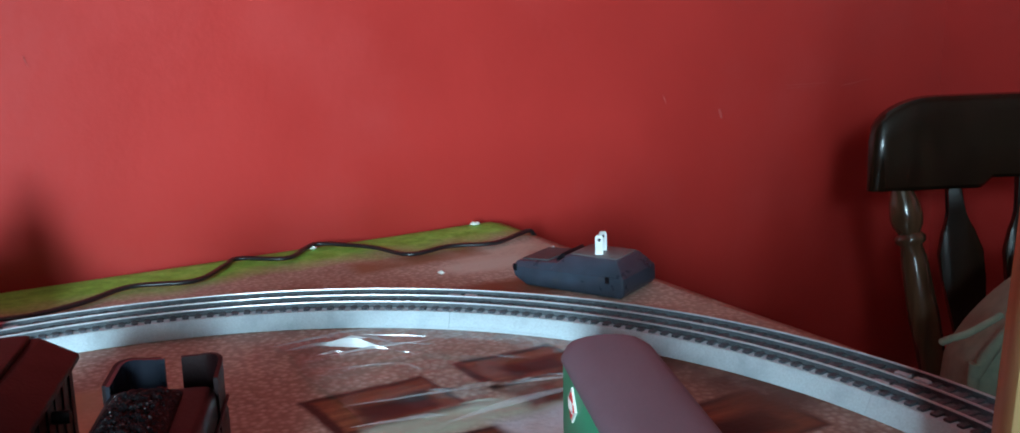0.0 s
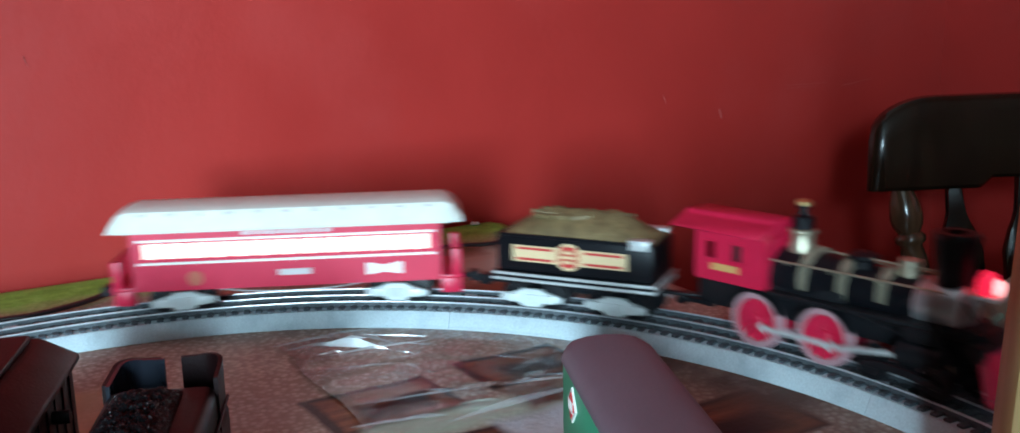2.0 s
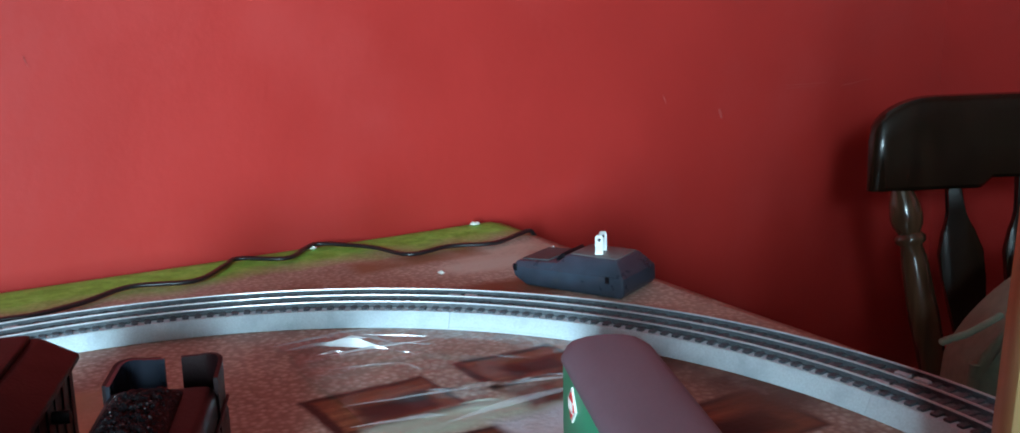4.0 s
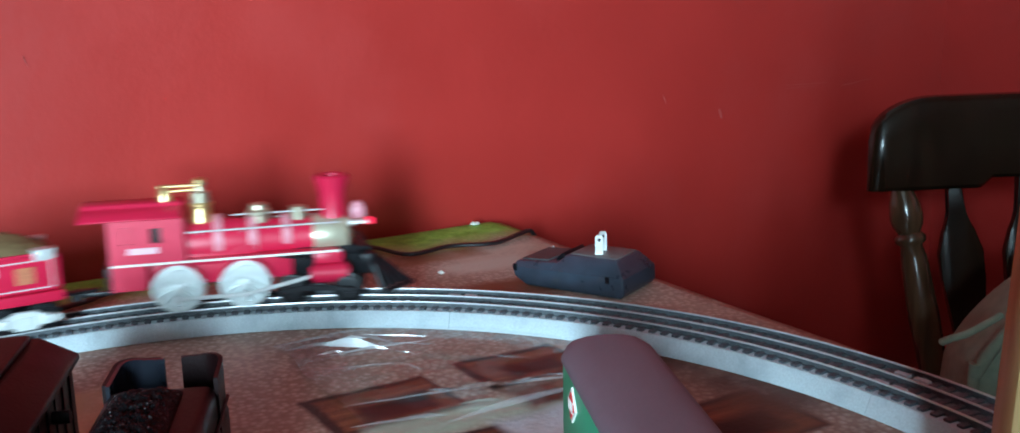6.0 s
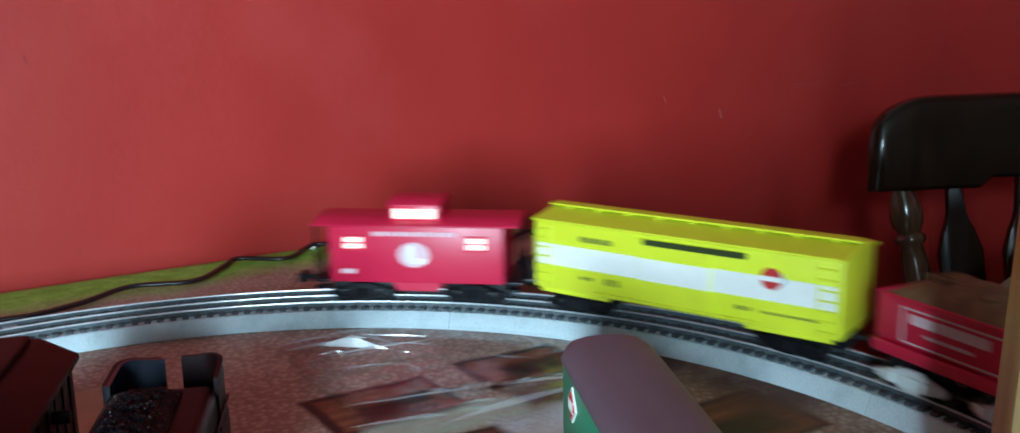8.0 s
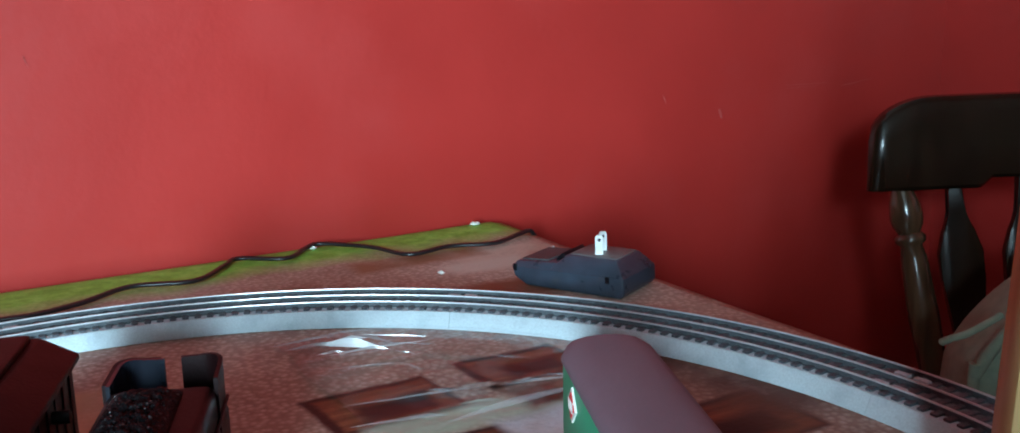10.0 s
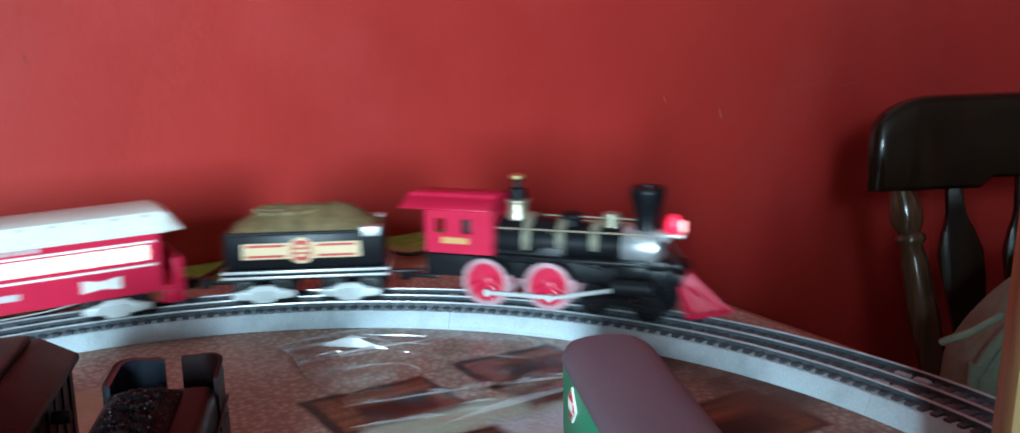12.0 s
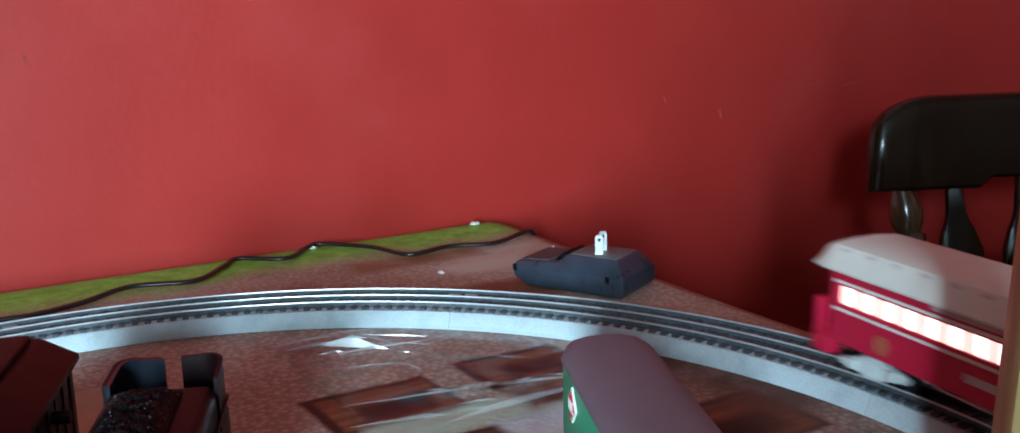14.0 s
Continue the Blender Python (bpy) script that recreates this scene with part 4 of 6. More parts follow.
def passenger_coach():
    half = 0.076
    C = base("passenger_coach", Matrix(), "red toy passenger coach with white roof and lit windows", "toy coach", "toy trains")
    zb, zt, w, xe = 0.0175, 0.0580, 0.0262, 0.1020
    wz0, wz1 = 0.0395, 0.0500
    n = 13
    for sy in (-1, 1):
        y = sy * w
        bm = bmesh.new()
        pitch = 2 * (xe - 0.006) / n
        xs = [-xe]
        for k in range(n):
            x = -xe + 0.006 + (k + 0.5) * pitch
            xs += [x - pitch / 2 + 0.0009, x + pitch / 2 - 0.0009]
        pierced(bm, xs + [xe], [zb, wz0, wz1, zt], [(2 * k + 1, 1) for k in range(n)], y - 0.0008, y + 0.0008)
        side = part("side_wall", bm, TRAIN_RED, C, smooth=0)
        for k in range(n):
            x = -xe + 0.006 + (k + 0.5) * pitch
            bm = bmesh.new()
            box(bm, (x, y - sy * 0.0012, (wz0 + wz1) / 2), (pitch - 0.001, 0.0008, wz1 - wz0 + 0.002))
            part("window_pane", bm, LIT_WINDOW, side, "frosted window lit from inside", smooth=0)
        bm = bmesh.new()
        for z in (wz0 - 0.0030, wz1 + 0.0020):
            box(bm, (0, y + sy * 0.0010, z), (2 * xe - 0.006, 0.0008, 0.0016))
        part("belt_stripe", bm, WHITE_PL, side, "white lining stripe", smooth=0)
        bars(C, y + sy * 0.0010, -0.008, 0.016, 0.0275, 0.0042, 1, LABEL_GREY, 0.1, "lettering", 7)
        bars(C, y + sy * 0.0010, -0.030, 0.030, 0.0555, 0.0024, 9, LABEL_GREY, 0.3, "lettering", 8)
        bm = bmesh.new()
        prism(bm, [(0.052, 0.0230), (0.052, 0.0318), (0.064, 0.0296), (0.076, 0.0318), (0.076, 0.0230), (0.064, 0.0248)], y + sy * 0.0007, y + sy * 0.0012, "y")
        part("herald", bm, WHITE_PL, C, "pale bow-tie herald", smooth=0)
        bm = bmesh.new()
        tube(bm, (-0.062, y + sy * 0.0007, 0.0255), (-0.062, y + sy * 0.0013, 0.0255), 0.0052, n=20)
        part("crest", bm, RUST_PRINT, C, "small dull gold crest", smooth=0)
        bm = bmesh.new()
        wire(bm, spline([(-0.050, sy * 0.0215, 0.0165), (-0.030, sy * 0.0215, 0.0140), (0.0, sy * 0.0215, 0.0130), (0.030, sy * 0.0215, 0.0140), (0.050, sy * 0.0215, 0.0165)], 6), 0.0005, 6)
        part("truss_rod", bm, SILVER, C, "thin curved truss rod")
    bm = bmesh.new()
    box(bm, (0, 0, zb + 0.001), (2 * xe, 2 * w - 0.002, 0.003))
    for sx in (-1, 1):
        box(bm, (sx * xe, 0, (zb + zt) / 2), (0.0016, 2 * w, zt - zb))
    part("underframe", bm, TRAIN_RED, C, smooth=0)
    # end platforms with steps and railings
    for sx in (-1, 1):
        bm = bmesh.new()
        box(bm, (sx * 0.1095, 0, 0.0190), (0.016, 2 * w, 0.0026), 0.0005)
        for sy in (-1, 1):
            box(bm, (sx * 0.1095, sy * 0.0225, 0.0130), (0.014, 0.009, 0.0105), 0.0010)
            box(bm, (sx * 0.1135, sy * 0.0235, 0.0290), (0.0060, 0.006, 0.0190), 0.0008)
        part("platform", bm, TRAIN_RED, C)
        bm = bmesh.new()
        tube(bm, (sx * 0.1160, -0.022, 0.0375), (sx * 0.1160, 0.022, 0.0375), 0.0008, n=6)
        hand = part("end_railing", bm, TRAIN_RED, C)
        for k in range(7):
            bm = bmesh.new()
            tube(bm, (sx * 0.1160, -0.018 + 0.006 * k, 0.020), (sx * 0.1160, -0.018 + 0.006 * k, 0.0375), 0.0006, n=6)
            part("baluster", bm, TRAIN_RED, hand)
    # clerestory roof: curved eaves dropping at the ends, and a raised strip with small vents
    bm = bmesh.new()
    nx = 40
    rows = []
    for i in range(nx + 1):
        f = -1 + 2 * i / nx
        x = 0.1180 * f
        e = max(0.0, (abs(f) - 0.90) / 0.10)
        drop = 0.0135 * e * e
        half_sec = [(0.0295, 0.0575), (0.0302, 0.0590), (0.0288, 0.0616), (0.0258, 0.0664), (0.0228, 0.0706), (0.0205, 0.0714), (0.0080, 0.0724)]
        sec = [(-y, z) for y, z in half_sec] + half_sec[::-1]
        rows.append([bm.verts.new((x, y * (1 - 0.10 * e), max(0.0575 + 0.001 * (z > 0.058), z - drop * (z - 0.056) / 0.02))) for y, z in sec])
    m = len(rows[0])
    for a, b in zip(rows, rows[1:]):
        for k in range(m):
            bm.faces.new((a[k], a[(k + 1) % m], b[(k + 1) % m], b[k]))
    bm.faces.new(rows[0][::-1])
    bm.faces.new(rows[-1])
    roof = part("roof", bm, CREAM_ROOF, C, "white clerestory roof", smooth=24)
    for sy in (-1, 1):
        for k in range(11):
            bm = bmesh.new()
            box(bm, (-0.095 + 0.019 * k, sy * 0.0243, 0.0688), (0.0055, 0.0012, 0.0020), 0.0003, rot=(sy * 33, 0, 0), seg=1)
            part("roof_vent", bm, LABEL_GREY, roof, smooth=0)
    for x in (-half, half):
        truck(C, x, half, "A", "Ac", PALE_TRUCK, wide=0.0225, label="white truck")
    for sx in (-1, 1):
        coupler(C, sx * 0.107, sx)
    return C


def boxcar():
    half = 0.0755
    B = base("boxcar", Matrix(), "bright yellow toy boxcar with a white band", "toy boxcar", "toy trains")
    xe, w, zb, zt = 0.1030, 0.0262, 0.0165, 0.0625
    bm = bmesh.new()
    box(bm, (0, 0, (zb + zt) / 2), (2 * xe, 2 * w, zt - zb), 0.0012)
    body = part("body", bm, YELLOW, B)
    for sy in (-1, 1):
        y = sy * w
        bm = bmesh.new()
        box(bm, (0, y + sy * 0.0004, 0.0405), (2 * xe - 0.006, 0.0008, 0.0140))
        part("white_band", bm, WHITE_PL, body, "white band along the side", smooth=0)
        bm = bmesh.new()
        box(bm, (0.0, y + sy * 0.0011, 0.0395), (0.050, 0.0014, 0.0410), 0.0004, seg=1)
        door = part("sliding_door", bm, [YELLOW], body, "yellow sliding door", smooth=0)
        bm = bmesh.new()
        box(bm, (0.0, y + sy * 0.0020, 0.0405), (0.0485, 0.0006, 0.0140))
        part("door_band", bm, WHITE_PL, door, smooth=0)
        bm = bmesh.new()
        box(bm, (0.013, y + sy * 0.0022, 0.0580), (0.067, 0.0030, 0.0034), 0.0005, seg=1)
        part("door_track", bm, DARK_GREEN, body, "dark door rail", smooth=0)
        bm = bmesh.new()
        box(bm, (0.0, y + sy * 0.0020, 0.0192), (0.110, 0.0024, 0.0022), 0.0005, seg=1)
        part("door_sill", bm, YELLOW, body, smooth=0)
        bm = bmesh.new()
        tube(bm, (0.0620, y + sy * 0.0006, 0.0468), (0.0620, y + sy * 0.0014, 0.0468), 0.0064, n=24)
        em = part("emblem", bm, RED_PRINT, B, "round red and white emblem", smooth=0)
        bm = bmesh.new()
        box(bm, (0.0620, y + sy * 0.0017, 0.0468), (0.0135, 0.0005, 0.0028))
        part("emblem_bar", bm, WHITE_PL, em, smooth=0)
        bm = bmesh.new()
        prism(bm, [(0.0675, 0.0425), (0.0715, 0.0468), (0.0675, 0.0511), (0.0688, 0.0468)], y + sy * 0.0006, y + sy * 0.0012, "y")
        part("emblem_point", bm, material("pale_blue_print", (0.45, 0.62, 0.68), 0.5), em, "pale blue pointed edge", smooth=0)
        bars(B, y + sy * 0.0005, -0.068, -0.044, 0.0532, 0.0034, 5, OLIVE_PRINT, 0.2, "lettering", 9)
        bars(B, y + sy * 0.0005, -0.068, -0.058, 0.0275, 0.0022, 2, OLIVE_PRINT, 0.3, "lettering", 10)
        bars(B, y + sy * 0.0005, -0.050, -0.038, 0.0275, 0.0040, 3, OLIVE_PRINT, 0.5, "lettering", 10)
        bars(B, y + sy * 0.0005, 0.040, 0.050, 0.0265, 0.0024, 3, OLIVE_PRINT, 0.3, "lettering", 11)
        bars(B, y + sy * 0.0005, 0.056, 0.092, 0.0260, 0.0014, 6, OLIVE_PRINT, 0.3, "lettering", 12)
        for sx in (-1, 1):
            bm = bmesh.new()
            for k in range(7):
                tube(bm, (sx * (xe - 0.013), y + sy * 0.0020, 0.021 + 0.006 * k), (sx * (xe - 0.002), y + sy * 0.0020, 0.021 + 0.006 * k), 0.0006, n=6)
            for px in (0.013, 0.002):
                tube(bm, (sx * (xe - px), y + sy * 0.0016, 0.0185), (sx * (xe - px), y + sy * 0.0016, 0.060), 0.0006, n=6)
            part("ladder", bm, YELLOW, B)
            bm = bmesh.new()
            box(bm, (sx * 0.072, y - sy * 0.001, 0.0158), (0.052, 0.0020, 0.0028))
            part("sill_step", bm, YELLOW, B, smooth=0)
    bm = bmesh.new()
    prism(bm, [(-0.0276, 0.0620), (-0.0276, 0.0635), (-0.0, 0.0678), (0.0276, 0.0635), (0.0276, 0.0620)], -xe - 0.0015, xe + 0.0015, "x", 0.0004, 1)
    roof = part("roof", bm, YELLOW, B, "yellow peaked roof")
    bm = bmesh.new()
    box(bm, (0, 0, 0.0690), (2 * xe + 0.004, 0.0105, 0.0014), 0.0003, seg=1)
    for k in range(9):
        box(bm, (-0.090 + 0.0225 * k, 0, 0.0680), (0.003, 0.010, 0.0018))
    part("running_board", bm, YELLOW, roof)
    bm = bmesh.new()
    box(bm, (0, 0, 0.0150), (0.200, 0.014, 0.0035), 0.0008)
    part("underframe", bm, BLACK, B)
    for x in (-half, half):
        truck(B, x, half, "B", "Bx", BLACK, wide=0.0225)
    for sx in (-1, 1):
        coupler(B, sx * 0.095, sx)
    return B


OLIVE_PRINT = material("olive_print", (0.20, 0.22, 0.03), 0.5)
DARK_GREEN = material("dark_green_print", (0.03, 0.045, 0.012), 0.5)


def caboose():
    half = 0.0415
    C = base("caboose", Matrix(), "red toy caboose with cupola and lit windows", "toy caboose", "toy trains")
    xe, w, zb, zt = 0.0605, 0.0245, 0.0160, 0.0560
    bm = bmesh.new()
    box(bm, (0, 0, (zb + zt) / 2), (2 * xe, 2 * w, zt - zb), 0.0010)
    body = part("body", bm, TRAIN_RED, C)
    for sy in (-1, 1):
        y = sy * w
        for x0 in (-0.043, 0.042):
            bm = bmesh.new()
            for dz in (-0.0022, 0.0022):
                box(bm, (x0, y + sy * 0.0004, 0.0440 + dz), (0.0130, 0.0010, 0.0030))
            part("window_pane", bm, LIT_WINDOW, body, "small window lit from inside", smooth=0)
            bm = bmesh.new()
            for dz in (-0.0050, 0.0050):
                box(bm, (x0, y + sy * 0.0008, 0.0440 + dz), (0.0160, 0.0016, 0.0010))
            part("window_frame", bm, TRAIN_RED, body, smooth=0)
        bm = bmesh.new()
        lathe(bm, [(0.0112, 0.0), (0.0112, 0.0008)], Matrix.Translation((-0.001, y, 0.0360)) @ pose(0, 0, 0, -90 * sy) @ Matrix.Diagonal((1, 0.78, 1, 1)), 32)
        em = part("emblem", bm, PINK_PRINT, C, "pale oval emblem", smooth=0)
        bm = bmesh.new()
        box(bm, (-0.0030, y + sy * 0.0011, 0.0370), (0.0042, 0.0006, 0.0110))
        box(bm, (0.0025, y + sy * 0.0011, 0.0318), (0.0110, 0.0006, 0.0034))
        part("emblem_bar", bm, WHITE_PL, em, smooth=0)
        bars(C, y + sy * 0.0005, -0.030, 0.028, 0.0505, 0.0030, 14, PINK_PRINT, 0.25, "lettering", 14)
        bars(C, y + sy * 0.0005, -0.053, -0.041, 0.0240, 0.0032, 1, PINK_PRINT, 0.1, "lettering", 15)
        bm = bmesh.new()
        prism(bm, [(-0.018, 0.0165), (-0.014, 0.0095), (0.014, 0.0095), (0.018, 0.0165)], sy * 0.016, sy * 0.022, "y", 0.0006, 1)
        part("battery_box", bm, TRAIN_RED, C)
    bm = bmesh.new()
    prism(bm, [(-0.0272, 0.0556), (-0.0272, 0.0570), (-0.012, 0.0602), (0.012, 0.0602), (0.0272, 0.0570), (0.0272, 0.0556)], -0.0715, 0.0715, "x", 0.0006, 1)
    part("roof", bm, TRAIN_RED, C, "red overhanging roof")
    bm = bmesh.new()
    box(bm, (-0.001, 0, 0.0635), (0.034, 0.0380, 0.0120), 0.0008)
    cup = part("cupola", bm, TRAIN_RED, C, "red cupola on the roof")
    bm = bmesh.new()
    prism(bm, [(-0.0215, 0.0690), (-0.0215, 0.0702), (-0.008, 0.0728), (0.008, 0.0728), (0.0215, 0.0702), (0.0215, 0.0690)], -0.0195, 0.0175, "x", 0.0005, 1)
    part("cupola_roof", bm, TRAIN_RED, cup)
    for sy in (-1, 1):
        for x0 in (-0.0090, 0.0070):
            bm = bmesh.new()
            box(bm, (x0, sy * 0.0192, 0.0634), (0.0138, 0.0010, 0.0066))
            part("cupola_window", bm, LIT_WINDOW, cup, "cupola window lit from inside", smooth=0)
    for sx in (-1, 1):
        bm = bmesh.new()
        box(bm, (sx * 0.0660, 0, 0.0165), (0.014, 0.048, 0.0024), 0.0005)
        for sy in (-1, 1):
            box(bm, (sx * 0.0665, sy * 0.022, 0.0120), (0.010, 0.007, 0.0022), 0.0004, seg=1)
            tube(bm, (sx * 0.0705, sy * 0.0225, 0.0165), (sx * 0.0705, sy * 0.0225, 0.0555), 0.0009, n=6)
        for k in range(5):
            tube(bm, (sx * 0.0710, -0.016 + 0.008 * k, 0.0165), (sx * 0.0710, -0.016 + 0.008 * k, 0.0330), 0.0006, n=6)
        tube(bm, (sx * 0.0710, -0.0225, 0.0330), (sx * 0.0710, 0.0225, 0.0330), 0.0008, n=6)
        part("end_platform", bm, BLACK, C)
        coupler(C, sx * 0.068, sx)
    for x in (-half, half):
        truck(C, x, half, "B", "Bc", BLACK, wide=0.0215)
    return C


PINK_PRINT = material("pale_pink_print", (0.76, 0.48, 0.53), 0.5, vary=0.08)
PINK_BAND = material("pink_band", (0.72, 0.28, 0.33), 0.4, vary=0.05)

ENGINE_A = dict(key="A", label="black toy steam locomotive with red cab and red wheels", boiler=BLACK, cab=TRAIN_RED, trim=PALE_BRASS, band=material("pale_brass_band", (0.30, 0.275, 0.20), 0.35, 0.4),
                stack=BLACK, dome=BLACK, sand=BLACK, rail=PALE_BRASS, board=BLACK_METAL, plate=GOLD_PRINT, cyl=BLACK_METAL, beam=BLACK_METAL, pilot=TRAIN_RED, lamp=LAMP_RED, smokebox=material("dull_silver", (0.60, 0.61, 0.62), 0.30, 0.7), brace=BLACK_METAL,
                spoke=TRAIN_RED, tyre=material("pink_wheel_tyre", (0.62, 0.35, 0.38), 0.35, 0.3),
                tender=BLACK, tender_label="black toy tender with silver deck and brown log load")
ENGINE_B = dict(key="B", label="red toy steam locomotive with white wheels and brass domes", boiler=TRAIN_RED, cab=TRAIN_RED, trim=GOLD, band=PINK_BAND,
                stack=TRAIN_RED, dome=PALE_BRASS, sand=PALE_BRASS, rail=SILVER, board=TRAIN_RED, plate=PINK_PRINT, cyl=TRAIN_RED, beam=BLACK_METAL, pilot=BLACK_METAL, lamp=PINK_BAND, smokebox=material("pale_brass_smokebox", (0.60, 0.54, 0.40), 0.32, 0.5), brace=BLACK_METAL,
                spoke=PALE_TRUCK, tyre=PALE_TRUCK,
                tender=TRAIN_RED, tender_label="red toy tender with white lettering bars and log load")

CARS = {
    # key: thing, half distance between its supports, how far its origin leads their middle
    "Al": (locomotive(ENGINE_A), 0.0236, 0.03025), "At": (tender(ENGINE_A), 0.031), "Ac": (passenger_coach(), 0.076),
    "Bl": (locomotive(ENGINE_B), 0.0236, 0.03025), "Bt": (tender(ENGINE_B), 0.031), "Bx": (boxcar(), 0.0755), "Bc": (caboose(), 0.0415),
}
SPEED = {"A": 0.349, "B": 0.345}
ROLL = {"A": (1.014, -3.16), "B": (1.0, 3.54)}     # how the wheels turn for the way gone, and their turn at the start
# where each car is at a moment when it passes the middle of the bend: metres along the loop, seconds
PASSES = {"Al": (0.152, 1.5), "At": (-0.0025, 1.5), "Ac": (-0.061, 1.929), "Bl": (0.0795, 6.5), "Bt": (0.0975, 7.0), "Bx": (0.0803, 7.5), "Bc": (0.0560, 8.0)}
AT_START = {key: s - SPEED[key[0]] * t for key, (s, t) in PASSES.items()}


# ---- things on and round the table ----
def adapter():
    """The plug-in power supply lies on its back behind the track, prongs up."""
    A = base("power_adapter", Matrix.Translation((0.000, 0.779, TABLE)) @ pose(0, 0, 0, 0, 0, -33), "black plastic plug-in power adapter lying on the table", "power adapter")
    D = 0.056

    def frustum(bm, x0, x1, z0, z1, inset, slope=0.0):
        lo = [(x0, 0), (x1, 0), (x1, D), (x0, D)]
        hi = [(x0 + inset[0], inset[2]), (x1 - inset[1], inset[2]), (x1 - inset[1], D - inset[2]), (x0 + inset[0], D - inset[2])]
        v0 = [bm.verts.new((x, y, z0)) for x, y in lo]
        v1 = [bm.verts.new((x, y, z1 + slope * (x - x0))) for x, y in hi]
        fs = [bm.faces.new(v0[::-1]), bm.faces.new(v1)] + [bm.faces.new((v0[k], v0[(k + 1) % 4], v1[(k + 1) % 4], v1[k])) for k in range(4)]
        bmesh.ops.bevel(bm, geom=list({e for f in fs for e in f.edges}), offset=0.0014, segments=2, profile=0.5, affect="EDGES")

    bm = bmesh.new()
    prism(bm, [(0.0034, 0.0058), (0.0, 0.0150), (0.098, 0.0165), (0.099, 0.0040), (0.096, 0.0), (0.0140, 0.0)], 0.0, D, "y", 0.0016, 3)
    body = part("case", bm, ADAPTER, A)
    bm = bmesh.new()
    frustum(bm, 0.0006, 0.046, 0.0140, 0.0180, (0.003, 0.002, 0.004), 0.06)
    part("low_cover", bm, ADAPTER, body)
    bm = bmesh.new()
    frustum(bm, 0.034, 0.0982, 0.0150, 0.0268, (0.012, 0.010, 0.0085))
    part("raised_cover", bm, ADAPTER, body)
    bm = bmesh.new()
    box(bm, (0.0375, D / 2 + 0.001, 0.0218), (0.0040, 0.032, 0.0100), 0.0008, rot=(0, 46, 0))
    part("finger_slot", bm, BLACK, body)
    bm = bmesh.new()
    box(bm, (0.0180, D / 2, 0.0195), (0.024, 0.040, 0.0012), 0.0004, rot=(0, -3.4, 0), seg=1)
    part("label_plate", bm, material("adapter_plate", (0.060, 0.060, 0.064), 0.55, vary=0.3, scale=150), body)
    # The face plate's lighter grey stands in for light reflected off the top.
    bm = bmesh.new()
    box(bm, (0.0675, D / 2, 0.0270), (0.040, 0.034, 0.0012), 0.0005)
    part("face_plate", bm, material("adapter_face_sheen", (0.13, 0.13, 0.13), 0.5, vary=0.25, scale=120), body)
    for sx in (0.004, 0.085):
        bm = bmesh.new()
        box(bm, (sx, -0.0001, 0.0135), (0.0035, 0.0010, 0.0055), 0.0003, seg=1)
        part("latch", bm, BLACK, body)
    for k in range(2):
        bm = bmesh.new()
        tube(bm, (0.010 + 0.030 * k, D - 0.007, 0.0190 + 0.0018 * k), (0.010 + 0.030 * k, D - 0.007, 0.0206 + 0.0018 * k), 0.0012, n=10)
        part("screw", bm, NICKEL, body)
    for k in (0, 1):
        bm = bmesh.new()
        m = pose(0.0690 - 0.0035 * k, 0.0175 + 0.0127 * k, 0.0265, 0, 0, 30)
        pts = [(-0.0032, 0), (-0.0032, 0.0140), (-0.0022, 0.0162), (0.0022, 0.0162), (0.0032, 0.0140), (0.0032, 0)]
        prism(bm, pts, -0.0008, 0.0008, "y", 0.0002, 1)
        bmesh.ops.transform(bm, matrix=m, verts=bm.verts)
        pr = part("prong", bm, NICKEL, A, "bright metal plug prong")
        bm = bmesh.new()
        tube(bm, (0, -0.00095, 0.0125), (0, 0.00095, 0.0125), 0.0013, n=12)
        bmesh.ops.transform(bm, matrix=m, verts=bm.verts)
        part("prong_hole", bm, DARK_GAP, pr)
    return A


def cord():
    """The adapter's lead wanders along the wall side and drops off the corner."""
    pts = [(-1.60, 0.10, 0), (-1.40, 0.13, 0), (-1.26, 0.10, 0), (-1.167, 0.112, 0), (-1.142, 0.112, 0), (-1.109, 0.099, 0), (-1.071, 0.075, 0), (-1.024, 0.087, 0),
           (-0.990, 0.052, 0), (-0.974, 0.036, 0), (-0.939, 0.059, 0), (-0.912, 0.034, 0), (-0.895, 0.026, 0), (-0.862, 0.064, 0), (-0.845, 0.108, 0), (-0.803, 0.102, 0), (-0.764, 0.115, 0),
           (-0.728, 0.098, 0), (-0.712, 0.090, 0.0), (-0.7045, 0.086, -0.004), (-0.700, 0.083, -0.02), (-0.699, 0.080, -0.12), (-0.70, 0.08, -0.30)]
    bm = bmesh.new()
    sm = spline([(a, b, TABLE + 0.0030 + z) for a, b, z in pts], 8)
    wire(bm, [p + Vector((0.0, 0.0011, 0)) for p in sm], 0.0017)
    wire(bm, [p - Vector((0.0, 0.0011, 0)) for p in sm], 0.0017)
    ob = part("electric_cable", bm, CABLE, label="", smooth=60)
    ob.matrix_world = ROOM
    tagged(ob, "black twin-wire electric cable snaking along the table edge", "cable")


